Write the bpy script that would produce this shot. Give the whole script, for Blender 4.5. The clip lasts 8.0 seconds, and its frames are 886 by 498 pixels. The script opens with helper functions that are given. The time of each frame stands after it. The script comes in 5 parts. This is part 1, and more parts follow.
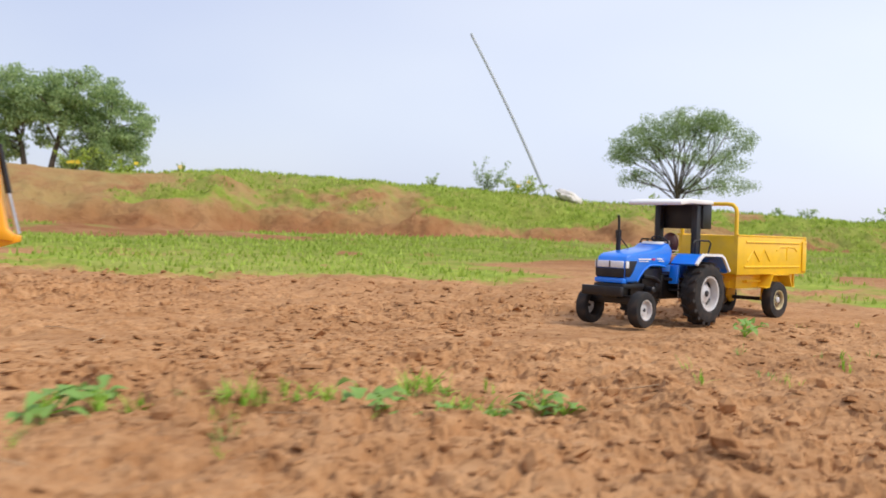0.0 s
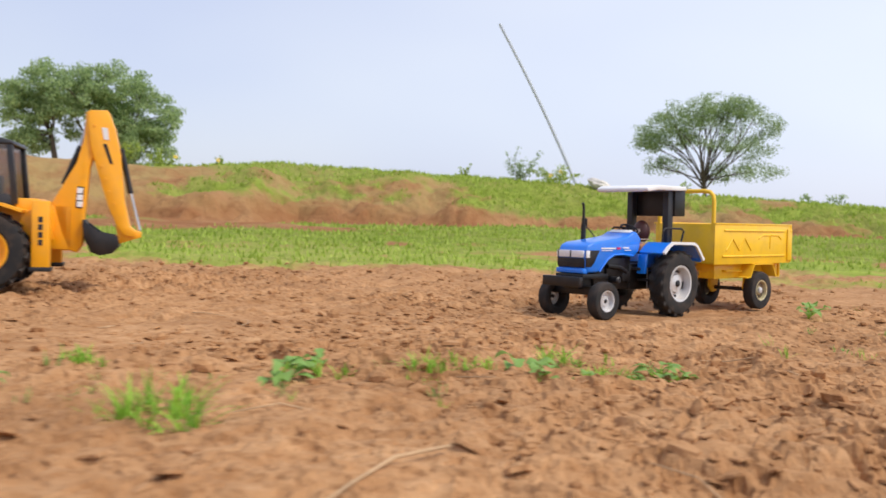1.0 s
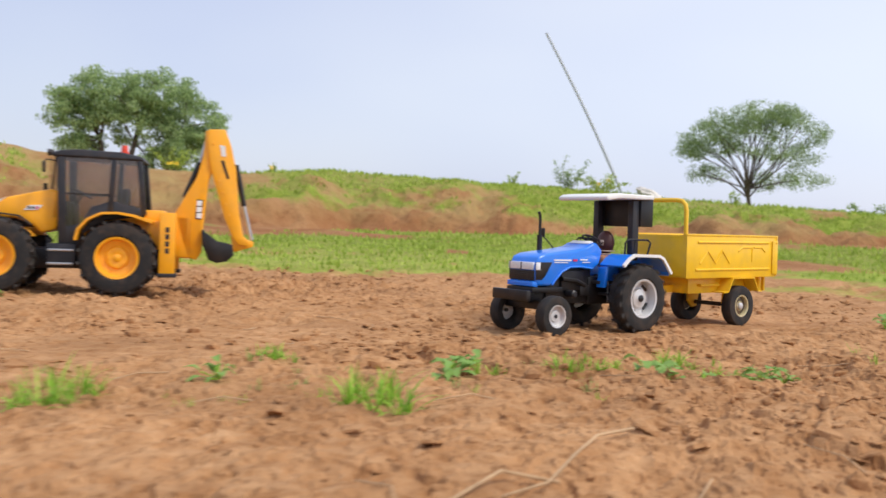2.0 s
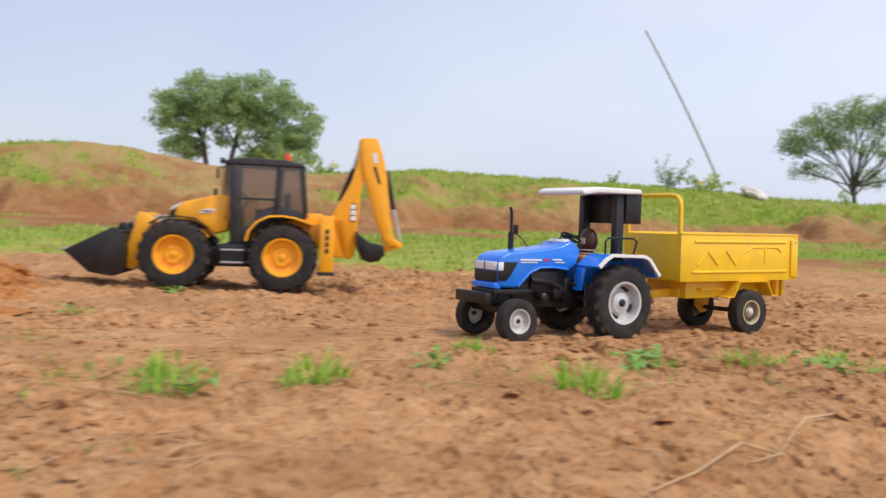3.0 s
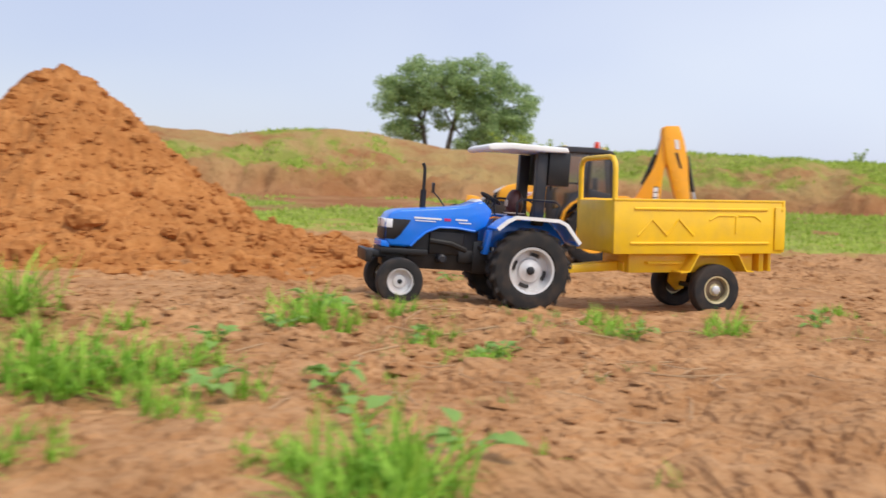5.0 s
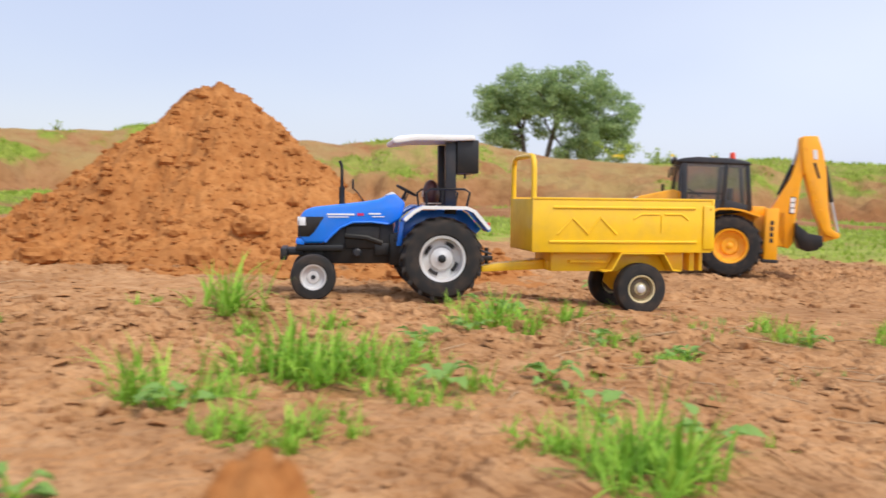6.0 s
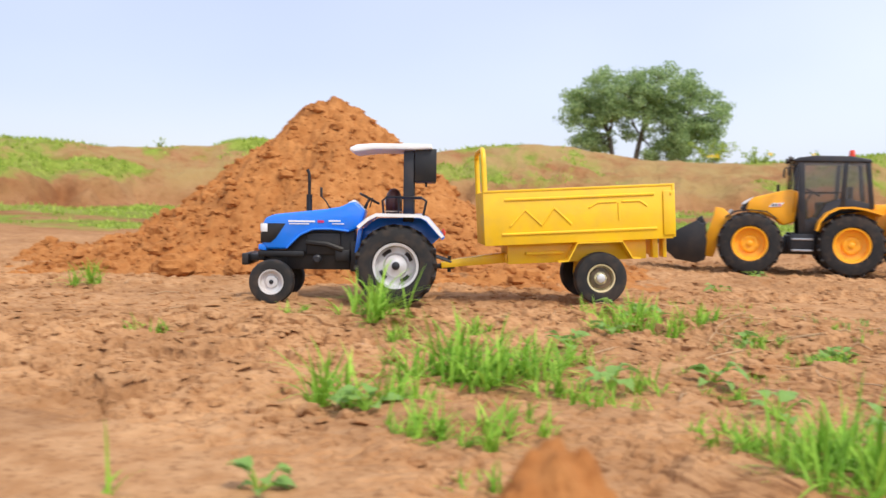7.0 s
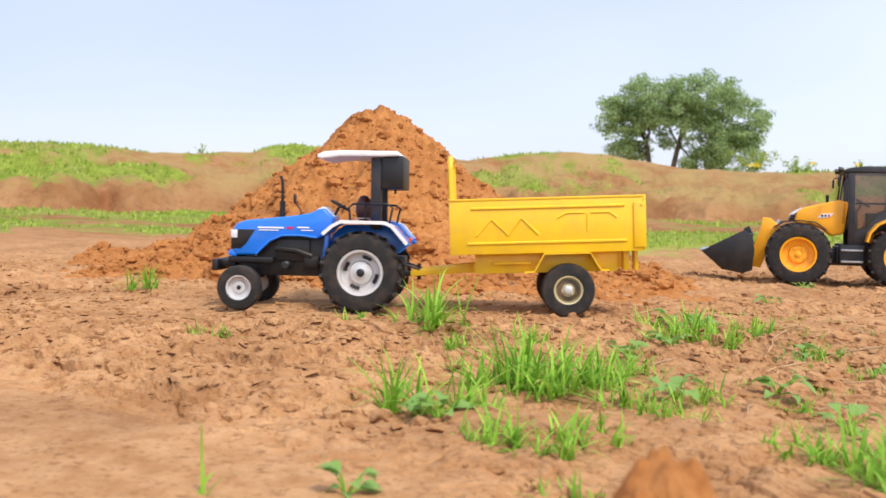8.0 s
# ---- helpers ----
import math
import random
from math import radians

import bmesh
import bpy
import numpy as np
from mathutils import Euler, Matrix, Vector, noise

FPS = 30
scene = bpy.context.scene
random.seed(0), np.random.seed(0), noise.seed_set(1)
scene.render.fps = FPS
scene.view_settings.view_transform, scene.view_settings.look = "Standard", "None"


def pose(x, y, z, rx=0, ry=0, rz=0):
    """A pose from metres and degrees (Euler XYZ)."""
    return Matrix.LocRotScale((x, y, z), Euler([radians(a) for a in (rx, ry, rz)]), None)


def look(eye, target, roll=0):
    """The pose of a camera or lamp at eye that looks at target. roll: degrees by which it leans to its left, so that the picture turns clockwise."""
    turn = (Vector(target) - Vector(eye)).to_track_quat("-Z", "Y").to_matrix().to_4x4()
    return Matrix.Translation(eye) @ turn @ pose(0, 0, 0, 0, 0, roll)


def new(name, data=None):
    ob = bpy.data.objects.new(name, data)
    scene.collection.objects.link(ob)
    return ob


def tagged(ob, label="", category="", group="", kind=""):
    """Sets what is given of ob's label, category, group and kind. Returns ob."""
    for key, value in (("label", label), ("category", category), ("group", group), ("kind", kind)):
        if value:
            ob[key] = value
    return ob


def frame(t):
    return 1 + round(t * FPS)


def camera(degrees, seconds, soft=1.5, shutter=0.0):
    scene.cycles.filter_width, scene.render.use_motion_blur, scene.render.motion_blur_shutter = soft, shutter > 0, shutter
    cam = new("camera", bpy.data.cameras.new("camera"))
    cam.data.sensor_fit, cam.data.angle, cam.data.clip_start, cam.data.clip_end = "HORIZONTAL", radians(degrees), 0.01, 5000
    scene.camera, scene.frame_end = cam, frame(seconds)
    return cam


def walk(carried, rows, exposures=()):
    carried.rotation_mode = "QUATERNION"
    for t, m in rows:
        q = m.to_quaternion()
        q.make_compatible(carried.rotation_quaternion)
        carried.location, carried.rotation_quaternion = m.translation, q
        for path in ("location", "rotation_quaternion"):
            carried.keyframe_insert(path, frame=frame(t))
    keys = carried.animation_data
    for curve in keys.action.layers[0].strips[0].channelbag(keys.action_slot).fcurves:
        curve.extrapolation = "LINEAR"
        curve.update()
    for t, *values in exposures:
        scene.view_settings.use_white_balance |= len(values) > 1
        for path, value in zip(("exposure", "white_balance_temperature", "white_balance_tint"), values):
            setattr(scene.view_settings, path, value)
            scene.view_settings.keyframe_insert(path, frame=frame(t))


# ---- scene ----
cam = camera(51.6, 8.0, soft=1.5, shutter=0.7)
cam.data.dof.use_dof, cam.data.dof.focus_distance, cam.data.dof.aperture_fstop = True, 0.95, 18.0
PATH = [
    (0, (-0.002, 0.001, 0.106), (-0.42, 1.957, 0.073), 2.1),
    (0.5, (-0.031, -0.068, 0.105), (-0.469, 1.883, 0.053), 1.7),
    (1, (-0.061, -0.131, 0.11), (-0.528, 1.813, 0.051), 1.6),
    (1.2, (-0.074, -0.155, 0.113), (-0.551, 1.787, 0.059), 1.7),
    (2.5, (-0.142, -0.297, 0.118), (-0.772, 1.601, 0.067), 2.1),
    (3, (-0.17, -0.349, 0.12), (-0.905, 1.51, 0.062), 2.1),
    (3.5, (-0.192, -0.409, 0.12), (-1.022, 1.409, 0.048), 2.1),
    (4, (-0.208, -0.466, 0.118), (-1.131, 1.305, 0.022), 1.8),
    (4.5, (-0.224, -0.524, 0.116), (-1.253, 1.188, 0.009), 1.9),
    (5, (-0.242, -0.573, 0.116), (-1.376, 1.07, 0.0), 2.0),
    (5.2, (-0.248, -0.593, 0.117), (-1.417, 1.026, 0.003), 2.1),
    (6.5, (-0.281, -0.68, 0.115), (-1.657, 0.768, 0.015), 1.5),
    (7, (-0.29, -0.701, 0.116), (-1.73, 0.683, 0.021), 0.7),
    (7.5, (-0.296, -0.717, 0.118), (-1.783, 0.618, 0.031), 0.7),
    (8, (-0.297, -0.722, 0.118), (-1.789, 0.607, 0.037), 1.1),
]
walk(cam, [(t, look(eye, target, roll)) for t, eye, target, roll in PATH], exposures=[(0.0, 0.0), (2.5, -0.04), (4.0, -0.06), (5.0, -0.02), (6.5, 0.15), (8.0, 0.28)])

# ---- world and sun ----
world = bpy.data.worlds.new("overcast_sky")
scene.world = world
world.use_nodes = True
wn, wl = world.node_tree.nodes, world.node_tree.links
wn.clear()
SUN_ELEV, SUN_AZ = 54.0, 100.0  # azimuth from +y towards +x
sky = wn.new("ShaderNodeTexSky")
sky.sky_type, sky.sun_disc = "NISHITA", False
sky.sun_elevation, sky.sun_rotation = radians(SUN_ELEV), radians(SUN_AZ)
sky.dust_density, sky.air_density = 2.0, 1.0
sky_bg = wn.new("ShaderNodeBackground")
sky_bg.inputs["Strength"].default_value = 0.05
wl.new(sky.outputs[0], sky_bg.inputs[0])
cloud = wn.new("ShaderNodeBackground")
coord = wn.new("ShaderNodeTexCoord")
cl_map = wn.new("ShaderNodeMapping")
cl_map.inputs["Scale"].default_value = (1.0, 1.0, 2.6)
cl_noise = wn.new("ShaderNodeTexNoise")
cl_noise.inputs["Scale"].default_value = 1.1
cl_noise.inputs["Detail"].default_value = 3.0
cl_ramp = wn.new("ShaderNodeValToRGB")
cl_ramp.color_ramp.elements[0].position, cl_ramp.color_ramp.elements[1].position = 0.3, 0.75
cl_ramp.color_ramp.elements[0].color = (0.615, 0.67, 0.935, 1)
cl_ramp.color_ramp.elements[1].color = (0.87, 0.895, 0.99, 1)
wl.new(coord.outputs["Generated"], cl_map.inputs[0])
wl.new(cl_map.outputs[0], cl_noise.inputs["Vector"])
wl.new(cl_noise.outputs["Fac"], cl_ramp.inputs[0])
wl.new(cl_ramp.outputs[0], cloud.inputs[0])
# the cloud sheet is brighter on the sun's side
toward = wn.new("ShaderNodeVectorMath")
toward.operation = "DOT_PRODUCT"
toward.inputs[1].default_value = (math.sin(radians(SUN_AZ)), math.cos(radians(SUN_AZ)), 0.0)
wl.new(coord.outputs["Generated"], toward.inputs[0])
glow = wn.new("ShaderNodeMath")
glow.operation = "MULTIPLY_ADD"
glow.inputs[1].default_value, glow.inputs[2].default_value = 0.21, 0.86
wl.new(toward.outputs["Value"], glow.inputs[0])
wl.new(glow.outputs[0], cloud.inputs["Strength"])
both = wn.new("ShaderNodeAddShader")
wout = wn.new("ShaderNodeOutputWorld")
wl.new(sky_bg.outputs[0], both.inputs[0])
wl.new(cloud.outputs[0], both.inputs[1])
wl.new(both.outputs[0], wout.inputs[0])
sun_data = bpy.data.lights.new("sun", "SUN")
sun_data.energy, sun_data.angle, sun_data.color = 2.5, radians(12), (1.0, 0.93, 0.80)
sun = new("sun", sun_data)
sd = Vector((math.sin(radians(SUN_AZ)) * math.cos(radians(SUN_ELEV)), math.cos(radians(SUN_AZ)) * math.cos(radians(SUN_ELEV)), math.sin(radians(SUN_ELEV))))
sun.matrix_world = look(sd * 20, (0, 0, 0))


# ---- materials ----
def material(name, base, rough=0.6, metal=0.0, vary=0.12, scale=40.0, bump=0.0, bump_scale=200.0, dirt=None, dirt_amount=0.0, dirt_scale=60.0, coat=0.0):
    m = bpy.data.materials.new(name)
    m.use_nodes = True
    n, l = m.node_tree.nodes, m.node_tree.links
    b = n["Principled BSDF"]
    b.inputs["Roughness"].default_value, b.inputs["Metallic"].default_value = rough, metal
    b.inputs["Coat Weight"].default_value = coat
    tc = n.new("ShaderNodeTexCoord")
    t = n.new("ShaderNodeTexNoise")
    t.inputs["Scale"].default_value, t.inputs["Detail"].default_value = scale, 5.0
    l.new(tc.outputs["Object"], t.inputs["Vector"])
    ramp = n.new("ShaderNodeValToRGB")
    ramp.color_ramp.elements[0].position, ramp.color_ramp.elements[1].position = 0.3, 0.7
    ramp.color_ramp.elements[0].color = (*[c * (1 - vary) for c in base], 1)
    ramp.color_ramp.elements[1].color = (*[min(1, c * (1 + vary)) for c in base], 1)
    l.new(t.outputs["Fac"], ramp.inputs[0])
    last = ramp.outputs[0]
    if dirt:
        d = n.new("ShaderNodeTexNoise")
        d.inputs["Scale"].default_value, d.inputs["Detail"].default_value = dirt_scale, 6.0
        l.new(tc.outputs["Object"], d.inputs["Vector"])
        dr = n.new("ShaderNodeMapRange")
        dr.inputs["From Min"].default_value, dr.inputs["From Max"].default_value = 0.45, 0.75
        dr.inputs["To Max"].default_value = dirt_amount
        l.new(d.outputs["Fac"], dr.inputs["Value"])
        mix = n.new("ShaderNodeMix")
        mix.data_type = "RGBA"
        l.new(dr.outputs[0], mix.inputs["Factor"])
        l.new(last, mix.inputs["A"])
        mix.inputs["B"].default_value = (*dirt, 1)
        last = mix.outputs["Result"]
        rr = n.new("ShaderNodeMapRange")
        rr.inputs["To Min"].default_value, rr.inputs["To Max"].default_value = rough, 0.9
        l.new(dr.outputs[0], rr.inputs["Value"])
        l.new(rr.outputs[0], b.inputs["Roughness"])
    l.new(last, b.inputs["Base Color"])
    if bump:
        bt = n.new("ShaderNodeTexNoise")
        bt.inputs["Scale"].default_value, bt.inputs["Detail"].default_value = bump_scale, 4.0
        l.new(tc.outputs["Object"], bt.inputs["Vector"])
        bp = n.new("ShaderNodeBump")
        bp.inputs["Strength"].default_value, bp.inputs["Distance"].default_value = 0.6, bump
        l.new(bt.outputs["Fac"], bp.inputs["Height"])
        l.new(bp.outputs[0], b.inputs["Normal"])
    return m


DUST = (0.42, 0.24, 0.13)
BLUE = material("blue_paint", (0.006, 0.195, 0.80), 0.30, vary=0.06, dirt=DUST, dirt_amount=0.08, coat=0.35)
YELLOW = material("yellow_paint", (0.88, 0.535, 0.012), 0.42, vary=0.05, dirt=(0.5, 0.3, 0.1), dirt_amount=0.22, bump=0.0002, bump_scale=300, coat=0.15)
ORANGE = material("orange_yellow_plastic", (0.94, 0.41, 0.010), 0.38, vary=0.05, dirt=DUST, dirt_amount=0.18)
WHITE = material("white_plastic", (0.80, 0.80, 0.79), 0.45, vary=0.04, dirt=DUST, dirt_amount=0.12)
RIM_GREY = material("silver_rim_plastic", (0.62, 0.62, 0.62), 0.4, metal=0.25, vary=0.08, dirt=DUST, dirt_amount=0.3)
RIM_CREAM = material("dusty_cream_rim_paint", (0.66, 0.58, 0.34), 0.45, metal=0.3, vary=0.12, dirt=DUST, dirt_amount=0.4)
RIM_DARK = material("dark_brown_rim", (0.10, 0.075, 0.045), 0.55, metal=0.3, vary=0.3, scale=150, dirt=DUST, dirt_amount=0.3)
BLACK = material("black_plastic", (0.006, 0.006, 0.007), 0.45, vary=0.2, dirt=DUST, dirt_amount=0.04)
CHAR = material("charcoal_plastic", (0.014, 0.015, 0.019), 0.45, vary=0.15, dirt=DUST, dirt_amount=0.05)
RUBBER = material("dusty_rubber", (0.014, 0.0135, 0.0135), 0.8, vary=0.2, bump=0.0003, bump_scale=500, dirt=DUST, dirt_amount=0.10, dirt_scale=90)
STEEL = material("grey_steel", (0.5, 0.5, 0.5), 0.35, metal=0.8, vary=0.1)
BROWN = material("brown_vinyl", (0.075, 0.020, 0.014), 0.45, vary=0.15, bump=0.0002)
CREAM = material("cream_cloth", (0.62, 0.48, 0.38), 0.8, vary=0.1)
TAN = material("tan_cloth", (0.42, 0.20, 0.11), 0.8, vary=0.25, scale=300)
RED = material("red_plastic", (0.75, 0.06, 0.02), 0.3, vary=0.05)
MAGENTA = material("red_decal", (0.55, 0.02, 0.12), 0.5, vary=0.05)
LAMP = material("clear_lamp_plastic", (0.75, 0.76, 0.78), 0.15, vary=0.08, scale=400)
POLE_M = material("weathered_grey_pole", (0.52, 0.55, 0.62), 0.8, vary=0.02, scale=3)
CLOTH = material("pale_dusty_cloth", (0.62, 0.58, 0.52), 0.9, vary=0.2, scale=12)
BARK = material("grey_brown_bark", (0.10, 0.075, 0.055), 0.9, vary=0.35, scale=6, bump=0.01, bump_scale=20)
STRAW = material("dry_straw", (0.46, 0.30, 0.16), 0.8, vary=0.25, scale=60)
PETAL = material("yellow_petals", (0.80, 0.55, 0.03), 0.7, vary=0.1)

GLASS = bpy.data.materials.new("smoked_glass")
GLASS.use_nodes = True
gn, gl = GLASS.node_tree.nodes, GLASS.node_tree.links
g_tr, g_gl, g_mx = gn.new("ShaderNodeBsdfTransparent"), gn.new("ShaderNodeBsdfGlossy"), gn.new("ShaderNodeMixShader")
g_tr.inputs["Color"].default_value = (0.78, 0.73, 0.71, 1)
g_gl.inputs["Roughness"].default_value = 0.12
g_mx.inputs["Fac"].default_value = 0.07
gl.new(g_tr.outputs[0], g_mx.inputs[1])
gl.new(g_gl.outputs[0], g_mx.inputs[2])
gl.new(g_mx.outputs[0], gn["Material Output"].inputs["Surface"])


def leaf_material(name, dark, light, through_light=0.35):
    """Foliage that varies from island to island and lets some light through."""
    m = bpy.data.materials.new(name)
    m.use_nodes = True
    n, l = m.node_tree.nodes, m.node_tree.links
    b = n["Principled BSDF"]
    b.inputs["Roughness"].default_value = 0.6
    b.inputs["Specular IOR Level"].default_value = 0.25
    geo = n.new("ShaderNodeNewGeometry")
    ramp = n.new("ShaderNodeValToRGB")
    ramp.color_ramp.elements[0].color, ramp.color_ramp.elements[1].color = (*dark, 1), (*light, 1)
    l.new(geo.outputs["Random Per Island"], ramp.inputs[0])
    l.new(ramp.outputs[0], b.inputs["Base Color"])
    tr = n.new("ShaderNodeBsdfTranslucent")
    l.new(ramp.outputs[0], tr.inputs["Color"])
    mx = n.new("ShaderNodeMixShader")
    mx.inputs["Fac"].default_value = through_light
    l.new(b.outputs[0], mx.inputs[1])
    l.new(tr.outputs[0], mx.inputs[2])
    l.new(mx.outputs[0], n["Material Output"].inputs["Surface"])
    return m


GRASS = leaf_material("fresh_grass", (0.15, 0.33, 0.025), (0.44, 0.70, 0.09))
WEED = leaf_material("weed_leaf", (0.16, 0.32, 0.06), (0.34, 0.52, 0.15))
FIELD = leaf_material("field_grass_green", (0.26, 0.36, 0.045), (0.46, 0.56, 0.10))
# TREE_A: distance haze is put into the leaf colour, so its greens are paler
TREE_A = leaf_material("tree_leaves_hazed", (0.21, 0.31, 0.13), (0.50, 0.62, 0.29), 0.5)
TREE_B = leaf_material("tree_leaves_grey_green", (0.19, 0.28, 0.12), (0.44, 0.54, 0.25), 0.5)


def soil_material(name, dark, mid, light, zones=False):
    m = bpy.data.materials.new(name)
    m.use_nodes = True
    n, l = m.node_tree.nodes, m.node_tree.links
    b = n["Principled BSDF"]
    b.inputs["Roughness"].default_value = 0.95
    b.inputs["Specular IOR Level"].default_value = 0.1
    place = n.new("ShaderNodeNewGeometry")

    def noise_at(scale, detail=6.0, rough=0.6):
        t = n.new("ShaderNodeTexNoise")
        t.inputs["Scale"].default_value, t.inputs["Detail"].default_value, t.inputs["Roughness"].default_value = scale, detail, rough
        l.new(place.outputs["Position"], t.inputs["Vector"])
        return t.outputs["Fac"]

    def mixed(fac, a, c):
        x = n.new("ShaderNodeMix")
        x.data_type = "RGBA"
        l.new(fac, x.inputs["Factor"])
        for key, v in (("A", a), ("B", c)):
            if isinstance(v, tuple):
                x.inputs[key].default_value = (*v, 1)
            else:
                l.new(v, x.inputs[key])
        return x.outputs["Result"]

    def ranged(v, a, c, to=1.0):
        r = n.new("ShaderNodeMapRange")
        r.inputs["From Min"].default_value, r.inputs["From Max"].default_value, r.inputs["To Max"].default_value = a, c, to
        l.new(v, r.inputs["Value"])
        return r.outputs[0]

    col = mixed(ranged(noise_at(55), 0.35, 0.65), mid, light)
    col = mixed(ranged(noise_at(6.5), 0.42, 0.70, 0.50), col, dark)
    col = mixed(ranged(noise_at(240, 3), 0.54, 0.72, 0.6), col, dark)
    col = mixed(ranged(noise_at(95, 5, 0.7), 0.56, 0.66, 0.65), col, dark)
    if zones:
        at = n.new("ShaderNodeVertexColor")
        at.layer_name = "cover"
        sep = n.new("ShaderNodeSeparateColor")
        l.new(at.outputs["Color"], sep.inputs[0])
        green = mixed(ranged(noise_at(9), 0.35, 0.65), (0.18, 0.245, 0.030), (0.32, 0.385, 0.065))
        green = mixed(ranged(noise_at(1.3), 0.45, 0.7, 0.7), green, (0.36, 0.30, 0.11))
        edge = n.new("ShaderNodeMath")
        edge.operation = "MULTIPLY_ADD"
        l.new(noise_at(5.5, 9.0, 0.75), edge.inputs[0])
        edge.inputs[1].default_value = 1.1
        l.new(sep.outputs[0], edge.inputs[2])
        bare = mixed(ranged(noise_at(1.6), 0.4, 0.7), (0.34, 0.150, 0.062), (0.48, 0.265, 0.125))
        bare = mixed(ranged(noise_at(13, 6.0, 0.7), 0.50, 0.66, 0.6), bare, (0.24, 0.092, 0.036))
        dry = n.new("ShaderNodeMath")
        dry.operation = "MULTIPLY"
        l.new(ranged(noise_at(2.6, 8.0, 0.7), 0.36, 0.56), dry.inputs[0])
        l.new(sep.outputs[2], dry.inputs[1])
        bare = mixed(dry.outputs[0], bare, (0.42, 0.285, 0.115))
        far = mixed(sep.outputs[1], col, bare)
        col = mixed(ranged(edge.outputs[0], 0.86, 1.12), far, green)
    l.new(col, b.inputs["Base Color"])
    prev = None
    if zones:
        rough_bank = n.new("ShaderNodeMath")
        rough_bank.operation = "MULTIPLY"
        l.new(noise_at(9, 8.0, 0.7), rough_bank.inputs[0])
        l.new(sep.outputs[1], rough_bank.inputs[1])
        bank_bump = n.new("ShaderNodeBump")
        bank_bump.inputs["Strength"].default_value, bank_bump.inputs["Distance"].default_value = 0.9, 0.06
        l.new(rough_bank.outputs[0], bank_bump.inputs["Height"])
        prev = bank_bump.outputs[0]
    for scale, dist in ((70, 0.0030), (260, 0.0012), (900, 0.0005)):
        bp = n.new("ShaderNodeBump")
        bp.inputs["Strength"].default_value, bp.inputs["Distance"].default_value = 0.8, dist
        l.new(noise_at(scale, 4), bp.inputs["Height"])
        if prev:
            l.new(prev, bp.inputs["Normal"])
        prev = bp.outputs[0]
    l.new(prev, b.inputs["Normal"])
    return m


SOIL = soil_material("dry_cracked_soil", (0.19, 0.083, 0.033), (0.405, 0.207, 0.090), (0.53, 0.305, 0.150), zones=True)
CLOD = soil_material("soil_clods", (0.21, 0.092, 0.037), (0.40, 0.203, 0.088), (0.53, 0.303, 0.148))
HEAP = soil_material("orange_heap_soil", (0.24, 0.085, 0.025), (0.39, 0.155, 0.046), (0.50, 0.225, 0.075))


# ---- mesh helpers ----
def finish(bm, name, mat, smooth=True):
    me = bpy.data.meshes.new(name)
    bmesh.ops.recalc_face_normals(bm, faces=bm.faces[:])
    bm.to_mesh(me)
    bm.free()
    for p in me.polygons:
        p.use_smooth = smooth
    me.materials.append(mat)
    if smooth:
        me.set_sharp_from_angle(angle=radians(38))
    return me


def part(name, bm, mat, parent, label="", at=None):
    ob = new(name, finish(bm, name, mat))
    ob.parent = parent
    if at is not None:
        ob.matrix_basis = at
    return tagged(ob, label)


def join(*bms):
    out = bmesh.new()
    for b in bms:
        me = bpy.data.meshes.new("tmp")
        b.to_mesh(me)
        b.free()
        out.from_mesh(me)
        bpy.data.meshes.remove(me)
    return out


def box(x0, x1, y0, y1, z0, z1, bevel=0.0008, seg=2):
    bm = bmesh.new()
    bmesh.ops.create_cube(bm, size=1)
    bmesh.ops.transform(bm, matrix=Matrix.Translation(((x0 + x1) / 2, (y0 + y1) / 2, (z0 + z1) / 2)) @ Matrix.Diagonal((x1 - x0, y1 - y0, z1 - z0, 1)), verts=bm.verts)
    if bevel:
        bmesh.ops.bevel(bm, geom=bm.edges[:], offset=bevel, segments=seg, affect="EDGES", profile=0.5)
    return bm


def slab(points, y0, y1, bevel=0.001, seg=2):
    """A side view in x and z, drawn through from y0 to y1."""
    bm = bmesh.new()
    a = [bm.verts.new((x, y0, z)) for x, z in points]
    b = [bm.verts.new((x, y1, z)) for x, z in points]
    bm.faces.new(a)
    bm.faces.new(b[::-1])
    k = len(points)
    for i in range(k):
        bm.faces.new((a[i], b[i], b[(i + 1) % k], a[(i + 1) % k]))
    bmesh.ops.recalc_face_normals(bm, faces=bm.faces[:])
    if bevel:
        bmesh.ops.bevel(bm, geom=bm.edges[:], offset=bevel, segments=seg, affect="EDGES", profile=0.5, clamp_overlap=True)
    return bm


def lathe(profile, seg=40, closed=False):
    """Turns a profile of (radius, y) round the y axis."""
    bm = bmesh.new()
    rings = []
    for r, y in profile:
        rings.append([bm.verts.new((r * math.cos(2 * math.pi * i / seg), y, r * math.sin(2 * math.pi * i / seg))) for i in range(seg)])
    pairs = list(zip(rings, rings[1:])) + ([(rings[-1], rings[0])] if closed else [])
    for a, b in pairs:
        for i in range(seg):
            bm.faces.new((a[i], a[(i + 1) % seg], b[(i + 1) % seg], b[i]))
    if not closed:
        for ring in (rings[0], rings[-1]):
            bm.faces.new(ring)
    return bm


